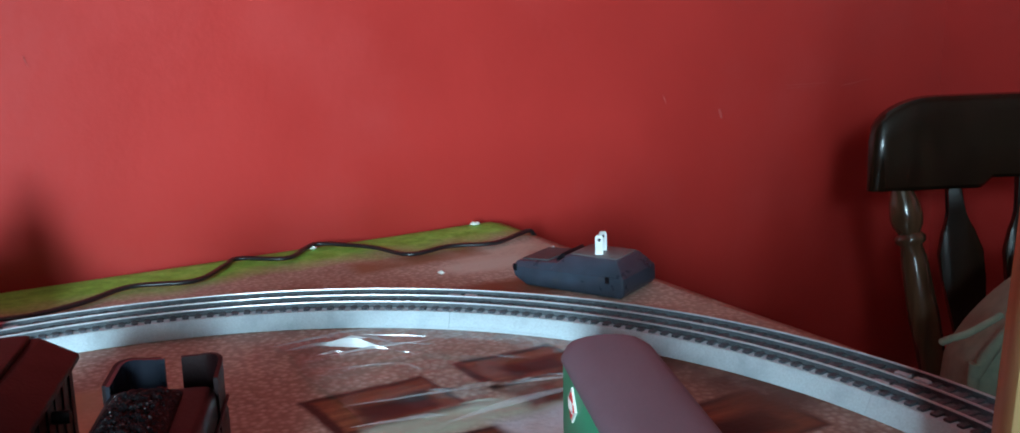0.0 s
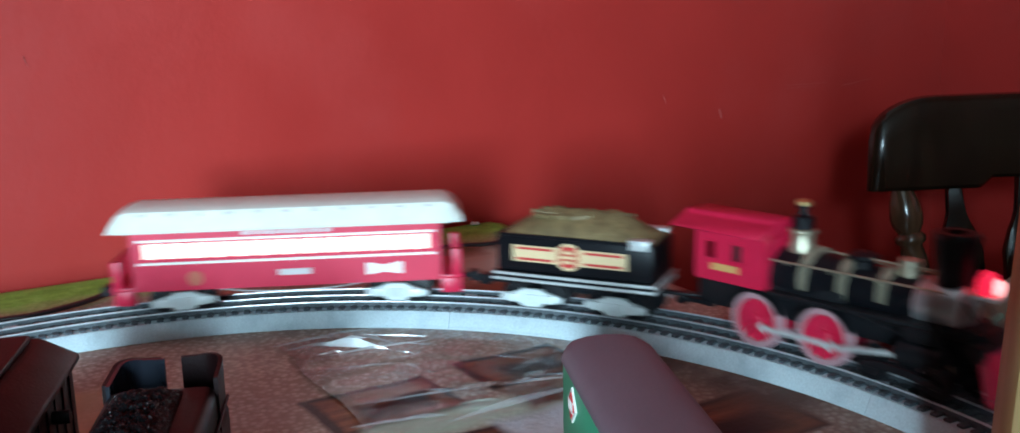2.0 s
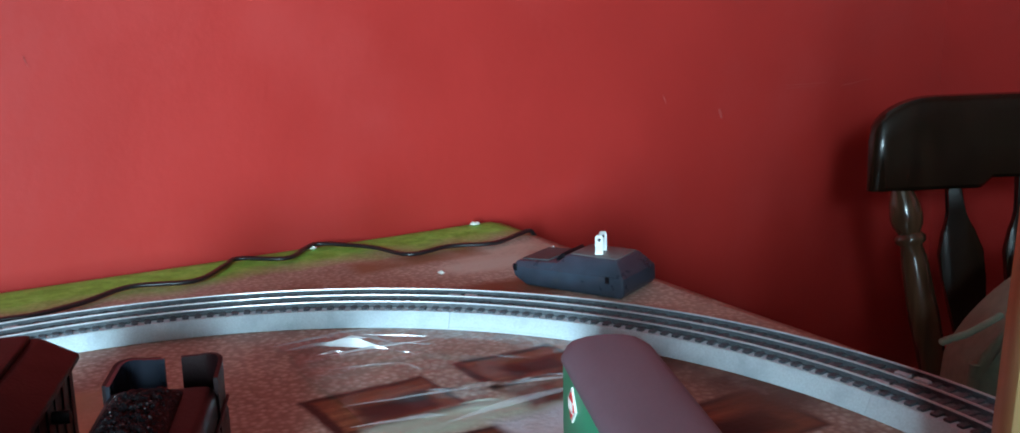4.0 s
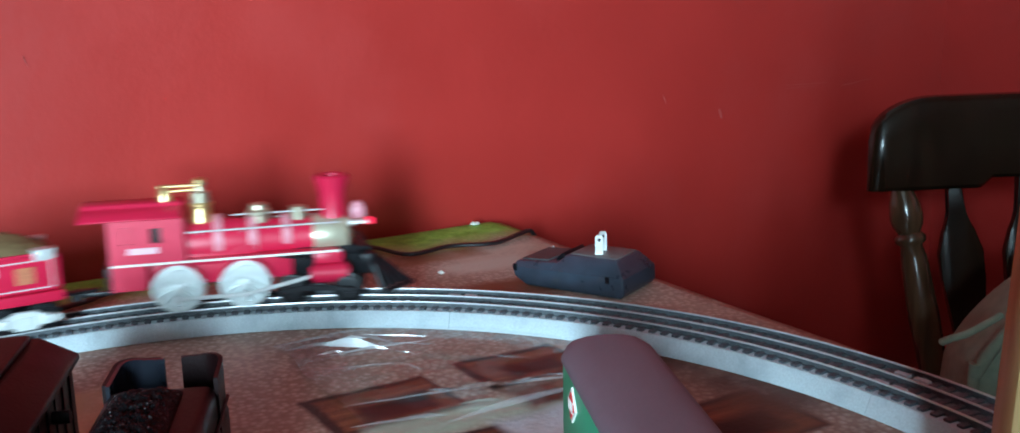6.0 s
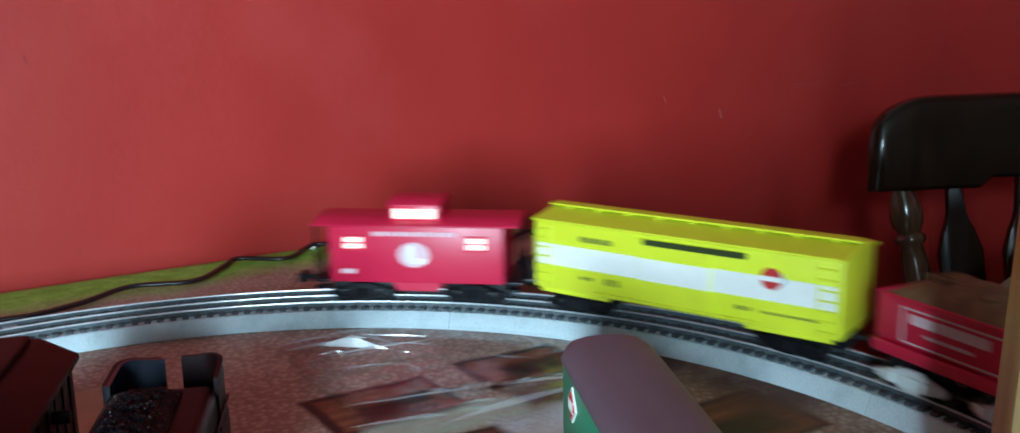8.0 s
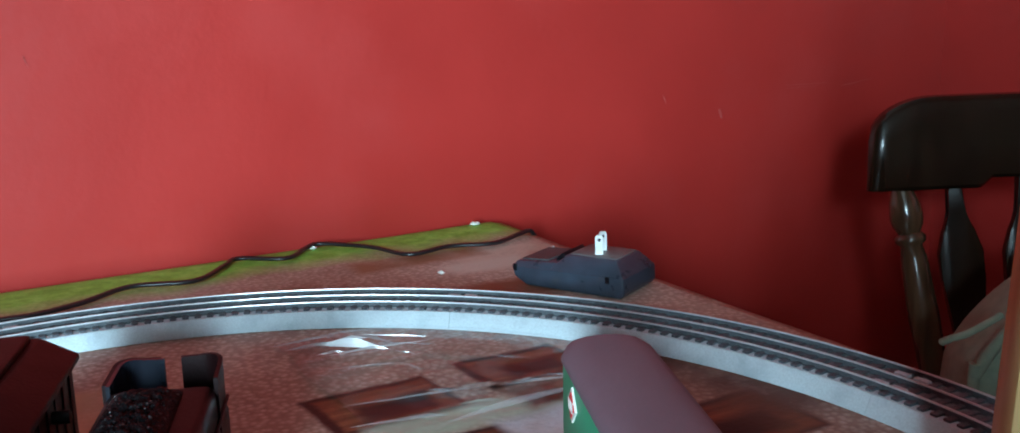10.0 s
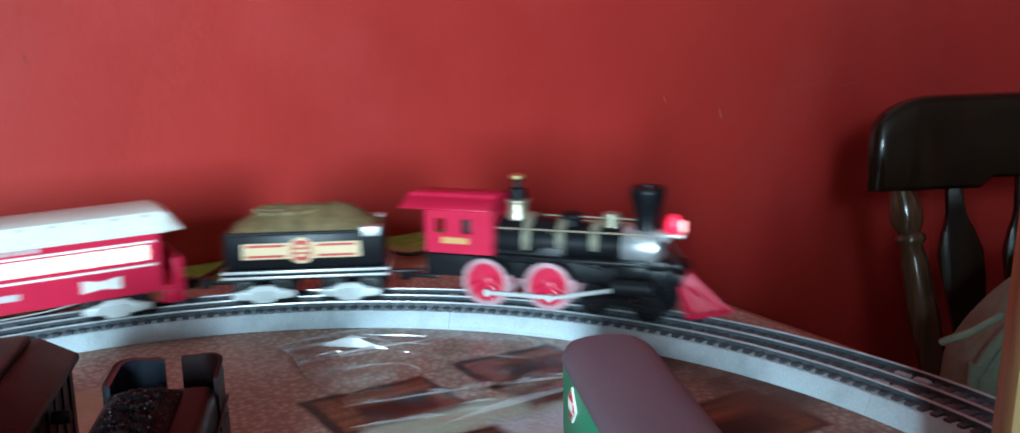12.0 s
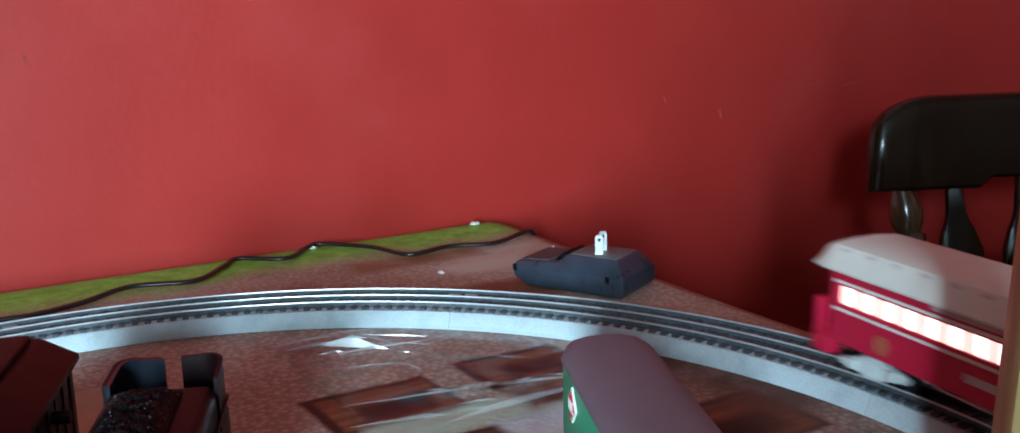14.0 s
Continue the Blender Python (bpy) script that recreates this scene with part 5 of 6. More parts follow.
def crumb(a, b, s, mat, label, cat, seed):
    """A small torn scrap."""
    rnd = random.Random(seed)
    bm = bmesh.new()
    bmesh.ops.create_icosphere(bm, subdivisions=2, radius=s)
    for v in bm.verts:
        v.co += Vector((rnd.uniform(-1, 1), rnd.uniform(-1, 1), rnd.uniform(-1, 1))) * s * 0.3
        v.co.z *= 0.55
        v.co.x *= 1.4
    ob = part("paper_scrap", bm, mat, smooth=20)
    ob.matrix_world = Matrix.Translation(room(a, b, TABLE + s * 0.45))
    tagged(ob, label, cat)


SCRAP = material("white_scrap", (0.75, 0.74, 0.68), 0.6)


def film_wrap():
    """A creased clear film lies on the cloth in the middle of the loop."""
    m = bpy.data.materials.new("clear_film")
    m.use_nodes = True
    nt = m.node_tree
    nt.nodes.remove(nt.nodes["Principled BSDF"])
    tr, gl, mx, fr = (nt.nodes.new("ShaderNode" + k) for k in ("BsdfTransparent", "BsdfGlossy", "MixShader", "Fresnel"))
    tr.inputs[0].default_value = (0.96, 0.96, 0.97, 1)
    gl.inputs["Roughness"].default_value = 0.16
    gl.inputs["Color"].default_value = (0.95, 0.97, 1.0, 1)
    fr.inputs["IOR"].default_value = 1.25
    nt.links.new(fr.outputs[0], mx.inputs[0])
    nt.links.new(tr.outputs[0], mx.inputs[1])
    nt.links.new(gl.outputs[0], mx.inputs[2])
    # a bluish diffuse veil stands in for window light scattered by fine wrinkles
    df, m2, nz, cd, rg = (nt.nodes.new("ShaderNode" + k) for k in ("BsdfDiffuse", "MixShader", "TexNoise", "TexCoord", "MapRange"))
    df.inputs[0].default_value = (0.66, 0.76, 0.84, 1)
    nz.inputs["Scale"].default_value, nz.inputs["Detail"].default_value, nz.inputs["Distortion"].default_value = 20, 8, 2.0
    rg.inputs["From Min"].default_value, rg.inputs["From Max"].default_value = 0.42, 0.70
    rg.inputs["To Min"].default_value, rg.inputs["To Max"].default_value = 0.0, 0.07
    nt.links.new(cd.outputs["Object"], nz.inputs["Vector"])
    nt.links.new(nz.outputs["Fac"], rg.inputs["Value"])
    nt.links.new(rg.outputs[0], m2.inputs[0])
    nt.links.new(mx.outputs[0], m2.inputs[1])
    nt.links.new(df.outputs[0], m2.inputs[2])
    nt.links.new(m2.outputs[0], nt.nodes["Material Output"].inputs[0])
    bm = bmesh.new()
    nx, ny = 220, 200
    rows = []
    # creases: start, end (room axes), height, width
    creases = [((-1.030, 0.285), (-0.935, 0.326), 0.0030, 0.0060), ((-1.020, 0.320), (-0.940, 0.330), 0.0025, 0.0060),
               ((-1.030, 0.350), (-0.945, 0.345), 0.0035, 0.006), ((-1.000, 0.402), (-0.890, 0.425), 0.0060, 0.006), ((-1.02, 0.430), (-0.900, 0.440), 0.0050, 0.007),
               ((-0.980, 0.450), (-0.880, 0.452), 0.0050, 0.008), ((-0.950, 0.335), (-0.900, 0.385), 0.0030, 0.005), ((-0.990, 0.470), (-0.900, 0.475), 0.0050, 0.008)]
    for i in range(nx + 1):
        row = []
        for j in range(ny + 1):
            a = -1.018 + 0.166 * i / nx
            b = 0.270 + 0.180 * j / ny
            z = 0.0016 + 0.0010 * noise.noise((a * 26, b * 26, 3)) + 0.0006 * noise.noise((a * 80, b * 80, 8))
            p = Vector((a, b))
            for (a0, b0), (a1, b1), h, w in creases:
                p0, d = Vector((a0, b0)), Vector((a1 - a0, b1 - b0))
                t = max(0, min(1, (p - p0).dot(d) / d.length_squared))
                q = p - p0 - d * t
                dist = q.length + 0.0016 * noise.noise((a * 60, b * 60, h * 900))
                z += h * max(0, 1 - abs(dist) / w) ** 1.0 * (math.sin(math.pi * min(0.98, max(0.02, t))) ** 0.5) * (0.7 + 0.6 * noise.noise((a * 45, h * 700, 2)))
            e = min(1, min(i, nx - i, j, ny - j) / 8)
            row.append(bm.verts.new((a + 0.006 * noise.noise((b * 22, 4, 1)), b + 0.008 * noise.noise((a * 22, 9, 1)), TABLE + 0.0008 + max(0.0003, z) * (0.25 + 0.75 * e))))
        rows.append(row)
    for a, b in zip(rows, rows[1:]):
        for j in range(ny):
            bm.faces.new((a[j], a[j + 1], b[j + 1], b[j]))
    ob = part("film_wrap", bm, m, smooth=50)
    ob.matrix_world = ROOM
    ob.visible_shadow = False
    tagged(ob, "creased clear plastic film lying on the tablecloth", "plastic film")
    # sharp little folds that stand up and catch the window
    shiny = bpy.data.materials.new("film_fold")
    shiny.use_nodes = True
    st = shiny.node_tree
    st.nodes.remove(st.nodes["Principled BSDF"])
    t2, g2, x2 = (st.nodes.new("ShaderNode" + k) for k in ("BsdfTransparent", "BsdfGlossy", "MixShader"))
    g2.inputs["Roughness"].default_value = 0.42
    x2.inputs[0].default_value = 0.60
    st.links.new(t2.outputs[0], x2.inputs[1])
    st.links.new(g2.outputs[0], x2.inputs[2])
    st.links.new(x2.outputs[0], st.nodes["Material Output"].inputs[0])
    hazy = film_haze_material()
    for x, y, ln, yaw, h, lean, skew, mat in FOLDS:
        yaw = radians(yaw)
        d = Vector((math.cos(yaw), math.sin(yaw), 0)) * ln
        back = Vector((-math.sin(yaw), math.cos(yaw), 0))
        p = Vector((x, y, TABLE + 0.0016))
        n = 10
        bm = bmesh.new()
        low, high = [], []
        for k in range(n + 1):
            f = k / n
            rise = h * (f / skew if f < skew else (1 - f) / (1 - skew)) + 0.00012
            rise *= 1 + 0.25 * noise.noise((f * 5, x * 90, y * 90))
            q = p + d * (f - 0.5) + back * (0.0009 * noise.noise((f * 4, y * 70, 3)))
            low.append(q)
            high.append(q + back * (rise * lean) + Vector((0, 0, rise)))
        v = [[bm.verts.new(q + back * o) for q in row] for o in (0, 0.0002) for row in (low, high)]
        for k in range(n):
            bm.faces.new((v[0][k], v[0][k + 1], v[1][k + 1], v[1][k]))
            bm.faces.new((v[2][k + 1], v[2][k], v[3][k], v[3][k + 1]))
            bm.faces.new((v[1][k], v[1][k + 1], v[3][k + 1], v[3][k]))
        fold = part("fold", bm, hazy if mat else shiny, ob, smooth=50)
        fold.matrix_parent_inverse = ROOM.inverted()
        fold.visible_shadow = False


def film_haze_material():
    """Barely visible film that only dulls what lies behind it; its pale diffuse colour imitates the haze of light on
    creases.
    """
    m = bpy.data.materials.new("film_haze")
    m.use_nodes = True
    nt = m.node_tree
    nt.nodes.remove(nt.nodes["Principled BSDF"])
    a, b, c = (nt.nodes.new("ShaderNode" + k) for k in ("BsdfTransparent", "BsdfDiffuse", "MixShader"))
    b.inputs[0].default_value = (0.72, 0.74, 0.76, 1)
    c.inputs[0].default_value = 0.13
    nt.links.new(a.outputs[0], c.inputs[1])
    nt.links.new(b.outputs[0], c.inputs[2])
    nt.links.new(c.outputs[0], nt.nodes["Material Output"].inputs[0])
    return m


# folds of the film: middle x, y, length, heading, height, backward lean, where the peak lies, hazy or not
FOLDS = [(-0.0849, 0.6272, 0.073, 24, 0.0014, 0.27, 0.35, 0), (-0.0794, 0.6505, 0.045, -8, 0.0009, 0.27, 0.6, 0), (-0.1056, 0.6290, 0.052, -10, 0.0062, 0.3, 0.55, 0),
         (-0.1111, 0.6400, 0.034, 24, 0.0030, 0.27, 0.7, 0), (-0.0907, 0.6435, 0.031, -30, 0.0018, 0.27, 0.4, 0), (-0.1412, 0.6406, 0.033, 30, 0.0014, 0.27, 0.7, 0),
         (-0.1299, 0.6317, 0.036, 24, 0.0020, 0.27, 0.6, 0), (-0.1151, 0.6179, 0.020, 22, 0.0016, 0.27, 0.5, 0), (-0.0674, 0.6165, 0.017, -24, 0.0009, 0.27, 0.4, 0),
         (-0.0924, 0.5925, 0.052, 12, 0.0006, 1.5, 0.6, 1), (-0.0606, 0.5903, 0.020, -50, 0.0005, 1.5, 0.4, 1), (-0.0579, 0.5427, 0.078, 19, 0.0008, 1.8, 0.8, 1),
         (0.0135, 0.5637, 0.091, 15, 0.0010, 1.8, 0.4, 1), (-0.0604, 0.5096, 0.053, 16, 0.0012, 2.0, 0.8, 1), (0.0093, 0.5349, 0.107, 33, 0.0020, 2.2, 0.4, 1)]


def parked_truck(car, x):
    bm = bmesh.new()
    for sy in (-1, 1):
        box(bm, (x, sy * 0.0175, 0.0085), (0.036, 0.003, 0.007), 0.001)
    box(bm, (x, 0, 0.0110), (0.008, 0.034, 0.004), 0.001)
    tr = part("truck", bm, BLACK, car)
    for wx in (-0.0115, 0.0115):
        bm = bmesh.new()
        for sy in (-1, 1):
            lathe(bm, [(0.0092, -0.002), (0.0092, -0.001), (0.0080, -0.0008), (0.0078, 0.002), (0.002, 0.0022)], pose(x + wx, sy * 0.0135, 0.0092, -90 * sy), 16)
        tube(bm, (x + wx, -0.0135, 0.0092), (x + wx, 0.0135, 0.0092), 0.0015, n=8)
        part("wheelset", bm, BLACK_METAL, tr)


def green_car():
    """A short green car parked inside the loop; x points away from the camera."""
    d = Vector((-0.0115, 0.0855, 0)).normalized()
    far = Vector((0.0432, 0.4560, TABLE))
    n = 0.200
    C = base("green_boxcar", Matrix.Translation(far - d * n / 2) @ pose(0, 0, 0, 0, 0, math.degrees(math.atan2(d.y, d.x))),
             "green toy boxcar with a brown roof parked inside the loop", "toy boxcar")
    w = 0.0208
    bm = bmesh.new()
    box(bm, (0, 0, 0.0360), (n - 0.008, 2 * w, 0.0440), 0.0010)
    body = part("body", bm, GREEN, C)
    bm = bmesh.new()
    nx = 30
    rows = []
    for i in range(nx + 1):
        f = -1 + 2 * i / nx
        # the ends are rounded in plan
        e = max(0, (abs(f) - 0.95) / 0.05)
        k = (1 - e ** 2.6) ** (1 / 2.6) if e < 1 else 0.0
        k = 0.88 + 0.12 * k
        sec = [(-1.0, 0.0570), (-1.0, 0.0592), (-0.93, 0.0620), (-0.76, 0.0646), (-0.45, 0.0660), (0, 0.0666), (0.45, 0.0660), (0.76, 0.0646), (0.93, 0.0620), (1.0, 0.0592), (1.0, 0.0570)]
        rows.append([bm.verts.new((f * n / 2, y * 0.0220 * k, z)) for y, z in sec])
    m = len(rows[0])
    for a, b in zip(rows, rows[1:]):
        for k in range(m):
            bm.faces.new((a[k], a[(k + 1) % m], b[(k + 1) % m], b[k]))
    bm.faces.new(rows[0][::-1])
    bm.faces.new(rows[-1])
    part("roof", bm, ROOF_BROWN, C, "plain brown arched roof", smooth=40)
    for sy in (-1, 1):
        bm = bmesh.new()
        y = sy * (w + 0.0004)
        prism(bm, [(0.0625, 0.0445), (0.0712, 0.0530), (0.080, 0.0445), (0.0712, 0.0360)], y - 0.0004, y + 0.0004, "y")
        dm = part("diamond", bm, WHITE_PL, body, "white-edged red diamond emblem", smooth=0)
        bm = bmesh.new()
        prism(bm, [(0.0650, 0.0445), (0.0712, 0.0508), (0.0775, 0.0445), (0.0712, 0.0382)], y - 0.0002, y + sy * 0.0007 + 0.0002, "y")
        part("diamond_field", bm, RED_PRINT, dm, smooth=0)
        bm = bmesh.new()
        for k in range(3):
            box(bm, (0.0680 + 0.0032 * k, y + sy * 0.0008, 0.0445), (0.0020, 0.0005, 0.0050))
        part("diamond_bar", bm, WHITE_PL, dm, smooth=0)
        bm = bmesh.new()
        box(bm, (0, y, 0.0340), (0.040, 0.0014, 0.0380), 0.0004, seg=1)
        part("door", bm, GREEN, body, smooth=0)
    for x in (-0.062, 0.062):
        parked_truck(C, x)
    for sx in (-1, 1):
        bm = bmesh.new()
        box(bm, (sx * 0.100, 0, 0.0115), (0.016, 0.004, 0.004), 0.0008)
        part("coupler", bm, BLACK_METAL, C)


def maroon_tender():
    """A coal tender parked inside the loop, its rear wall notched; x points away from the camera."""
    d = Vector((-0.16, 0.985, 0)).normalized()
    far = Vector((-0.1600, 0.4560, TABLE))
    T = base("coal_tender", Matrix.Translation(far - d * 0.07) @ pose(0, 0, 0, 0, 0, math.degrees(math.atan2(d.y, d.x))),
             "dark maroon toy tender with glossy black coal, parked inside the loop", "toy tender")
    w, hx = 0.0245, 0.068
    bm = bmesh.new()
    box(bm, (0, 0, 0.0270), (2 * hx, 2 * w, 0.0190), 0.0030)
    part("tank", bm, MAROON, T)
    # upright collar round the rear deck, open in the middle of the back
    def collar(pts, name):
        bm = bmesh.new()
        rows = []
        for k, (x, y) in enumerate(pts):
            t = Vector(pts[min(k + 1, len(pts) - 1)]) - Vector(pts[max(k - 1, 0)])
            nrm = Vector((t.y, -t.x)).normalized() * 0.0009
            f = k / (len(pts) - 1)
            top = 0.0600 + 0.0012 * math.sin(f * math.pi)
            rows.append([bm.verts.new((x + s * nrm.x, y + s * nrm.y, z)) for s, z in ((-1, 0.034), (1, 0.034), (1, top), (-1, top))])
        for a, b in zip(rows, rows[1:]):
            for k in range(4):
                bm.faces.new((a[k], a[(k + 1) % 4], b[(k + 1) % 4], b[k]))
        bm.faces.new(rows[0][::-1])
        bm.faces.new(rows[-1])
        return part(name, bm, MAROON, T, smooth=50)
    c = 0.010
    for sy in (-1, 1):
        pts = [(0.036, sy * (w - 0.001))] + [(hx - c + c * math.sin(a), sy * (w - 0.001 - c + c * math.cos(a))) for a in [radians(10 * k) for k in range(10)]] + [(hx, sy * 0.0045)]
        collar(pts, "rear_collar")
        if sy > 0:
            liner = collar([(x - 0.0016, y - 0.0018) for x, y in pts], "collar_liner")
            liner.data.materials[0] = GLOSS_BLACK
            liner["label"] = "glossy black inner lining"
    bm = bmesh.new()
    box(bm, (0.047, 0, 0.0375), (0.038, 0.043, 0.003), 0.0006, rot=(0, 6, 0))
    part("rear_deck", bm, GLOSS_BLACK, T, "black sloping rear deck")
    bm = bmesh.new()
    box(bm, (-0.0125, 0.0, 0.0460), (0.107, 0.0465, 0.0200), 0.0050, seg=3)
    part("coal_bunker", bm, MAROON, T)
    bm = bmesh.new()
    nx, ny = 70, 30
    rows = []
    for i in range(nx + 1):
        row = []
        for j in range(ny + 1):
            x = -0.062 + 0.098 * i / nx
            y = -0.011 + 0.031 * j / ny
            e = min(1, min(i, nx - i) / 10) * min(1, min(j, ny - j) / 7)
            cell = abs(noise.noise((x * 620, y * 620, 2))) * 0.0030
            z = 0.0552 + e ** 0.6 * 0.0060 + e * (cell + 0.0016 * noise.noise((x * 300, y * 300, 7)))
            row.append(bm.verts.new((x, y, z)))
        rows.append(row)
    for a, b in zip(rows, rows[1:]):
        for j in range(ny):
            bm.faces.new((a[j], b[j], b[j + 1], a[j + 1]))
    part("coal", bm, COAL, T, "glossy black moulded coal", smooth=12)
    bm = bmesh.new()
    rnd = random.Random(12)
    for k in range(110):
        x, y = rnd.uniform(-0.056, 0.020), rnd.uniform(-0.006, 0.015)
        r = rnd.uniform(0.0003, 0.00065)
        m = Matrix.Translation((x, y, 0.0618 + rnd.uniform(-0.0004, 0.0010))) @ pose(0, 0, 0, rnd.uniform(0, 180), rnd.uniform(0, 180), rnd.uniform(0, 180))
        bmesh.ops.create_icosphere(bm, subdivisions=1, radius=r, matrix=m)
    part("coal_grains", bm, COAL_GLINT, T, "small glinting coal grains", smooth=0)
    bm = bmesh.new()
    box(bm, (0.0, -w - 0.0006, 0.0420), (0.120, 0.0012, 0.0016), 0.0003, seg=1)
    box(bm, (0.0, w + 0.0006, 0.0420), (0.120, 0.0012, 0.0016), 0.0003, seg=1)
    part("side_bead", bm, MAROON, T, smooth=0)
    for x in (-0.040, 0.040):
        parked_truck(T, x)


def maroon_car():
    """A maroon car with a stepped roof parked beside the tender."""
    d = Vector((-0.19, 0.98, 0)).normalized()
    far = Vector((-0.2400, 0.4560, TABLE))
    C = base("maroon_car", Matrix.Translation(far - d * 0.09) @ pose(0, 0, 0, 0, 0, math.degrees(math.atan2(d.y, d.x))),
             "dark maroon toy car with a stepped roof, parked inside the loop", "toy car")
    hx = 0.090
    bm = bmesh.new()
    box(bm, (0, 0, 0.0370), (2 * hx - 0.004, 0.0620, 0.0420), 0.001)
    part("body", bm, MAROON, C)
    bm = bmesh.new()
    prism(bm, [(-0.0345, 0.0565), (-0.0345, 0.0600), (-0.0180, 0.0690), (0.0180, 0.0690), (0.0345, 0.0600), (0.0345, 0.0565)], -hx, hx, "x", 0.0012, 2)
    roof = part("roof", bm, MAROON, C)
    bm = bmesh.new()
    box(bm, (-0.001, 0, 0.0700), (2 * hx - 0.006, 0.0300, 0.0040), 0.0012)
    part("roof_walk", bm, MAROON, roof)
    for k in range(12):
        for sy in (-1, 1):
            bm = bmesh.new()
            box(bm, (-0.078 + 0.0142 * k, sy * 0.0314, 0.0350), (0.0016, 0.0008, 0.0360))
            part("side_rib", bm, MAROON, C, smooth=0)
    bm = bmesh.new()
    tube(bm, (0.045, -0.030, 0.046), (0.045, -0.0385, 0.046), 0.0030, n=14)
    part("side_knob", bm, BLACK, C)
    for x in (-0.055, 0.055):
        parked_truck(C, x)


def pine_post():
    bm = bmesh.new()
    box(bm, (0, 0, 0.11), (0.032, 0.024, 0.22), 0.0016)
    ob = part("wooden_post", bm, PALE_WOOD)
    ob.matrix_world = Matrix.Translation((0.1885, 0.340, TABLE)) @ pose(0, 0, 0, 0, 2.0, -12)
    tagged(ob, "pale pine wood post standing on the table", "wooden post")


def chair():
    """A dark colonial chair facing the table; x along its back, y backwards."""
    C = base("dining_chair", Matrix.Translation((0.584, 0.965, -0.0)) @ pose(0, 0, 0, 0, 0, -7), "dark stained wooden dining chair with turned posts and broad crest", "chair")
    hw = 0.232
    # crest rail: broad board with rounded shoulders, gently bowed backwards
    low, top = 0.778, 0.870
    bm = bmesh.new()
    n = 140
    rows = []
    for i in range(n + 1):
        f = -1 + 2 * i / n
        x = f * hw
        y = 0.030 * (1 - f * f)
        e = max(0, (abs(f) - 0.72) / 0.28)
        tp = top - 0.040 * (1 - math.sqrt(max(0, 1 - e * e))) - 0.004 * abs(f)
        lw = low + (0.010 if abs(f) < 0.52 else 0.0) * min(1, (0.52 - abs(f)) / 0.05 if abs(f) < 0.52 else 0) - 0.002 * abs(f)
        q = max(0, (abs(f) - 0.93) / 0.07)
        t = 0.0125 * max(0.2, math.sqrt(max(0, 1 - q * q)))
        rows.append([bm.verts.new((x, y + a * t + (z - low) * 0.12, z)) for a, z in ((-1, lw + 0.004), (-0.7, lw), (0.7, lw), (1, lw + 0.004), (1, tp - 0.006), (0.6, tp), (-0.6, tp), (-1, tp - 0.006))])
    m = 8
    for a, b in zip(rows, rows[1:]):
        for k in range(m):
            bm.faces.new((a[k], a[(k + 1) % m], b[(k + 1) % m], b[k]))
    bm.faces.new(rows[0][::-1])
    bm.faces.new(rows[-1])
    part("crest_rail", bm, CHAIR_WOOD, C, smooth=45)
    # turned posts
    for sx in (-1, 1):
        p1, p0 = Vector((sx * (hw - 0.035), 0.014, 0.782)), Vector((sx * (hw - 0.100), -0.030, 0.455))
        ax = p1 - p0
        ln = ax.length
        mm = Matrix.Translation(p0) @ ax.to_track_quat("Z", "Y").to_matrix().to_4x4()
        bm = bmesh.new()
        prof = [(0.013, 0), (0.015, 0.03), (0.011, 0.05), (0.0125, 0.10), (0.0155, 0.20), (0.0130, 0.26), (0.0105, 0.272), (0.0150, 0.276), (0.0155, 0.281), (0.0110, 0.285),
                (0.0150, 0.293), (0.0165, 0.302), (0.0140, 0.318), (0.0100, ln - 0.006), (0.0095, ln + 0.006)]
        lathe(bm, prof, mm, 22)
        part("back_post", bm, CHAIR_BROWN, C, "lighter brown turned back post", smooth=60)
    # arrow-shaped spindles
    for k, (x1, x0) in enumerate(((-0.148, -0.100), (-0.078, -0.052), (0.0, 0.0), (0.078, 0.052), (0.148, 0.100))):
        p1, p0 = Vector((x1, 0.030 * (1 - (x1 / hw) ** 2), 0.794)), Vector((x0, -0.022, 0.455))
        bm = bmesh.new()
        out_ = [(0.0055, 0.0), (0.0060, 0.10), (0.013, 0.17), (0.0205, 0.235), (0.0215, 0.262), (0.0150, 0.285), (0.0065, 0.302), (0.0052, 0.352)]
        prism(bm, [(a, z) for a, z in out_] + [(-a, z) for a, z in out_[::-1]], -0.0055, 0.0055, "y", 0.0018, 2)
        ax = p1 - p0
        mm = Matrix.Translation(p0) @ Matrix.Rotation(math.atan2(ax.x, ax.z), 4, "Y") @ Matrix.Rotation(-math.atan2(ax.y, ax.z), 4, "X")
        bmesh.ops.transform(bm, matrix=mm, verts=bm.verts)
        part("spindle", bm, CHAIR_WOOD, C, "flat arrow-shaped spindle")
    bm = bmesh.new()
    prism(bm, [(-0.20, -0.02), (-0.16, 0.0), (0.16, 0.0), (0.20, -0.02), (0.225, -0.30), (0.20, -0.40), (0.12, -0.42), (-0.12, -0.42), (-0.20, -0.40), (-0.225, -0.30)], 0.425, 0.458, "z", 0.008, 3)
    part("seat", bm, CHAIR_WOOD, C)
    legs = [(sx, sy) for sx in (-1, 1) for sy in (-0.36, -0.05)]
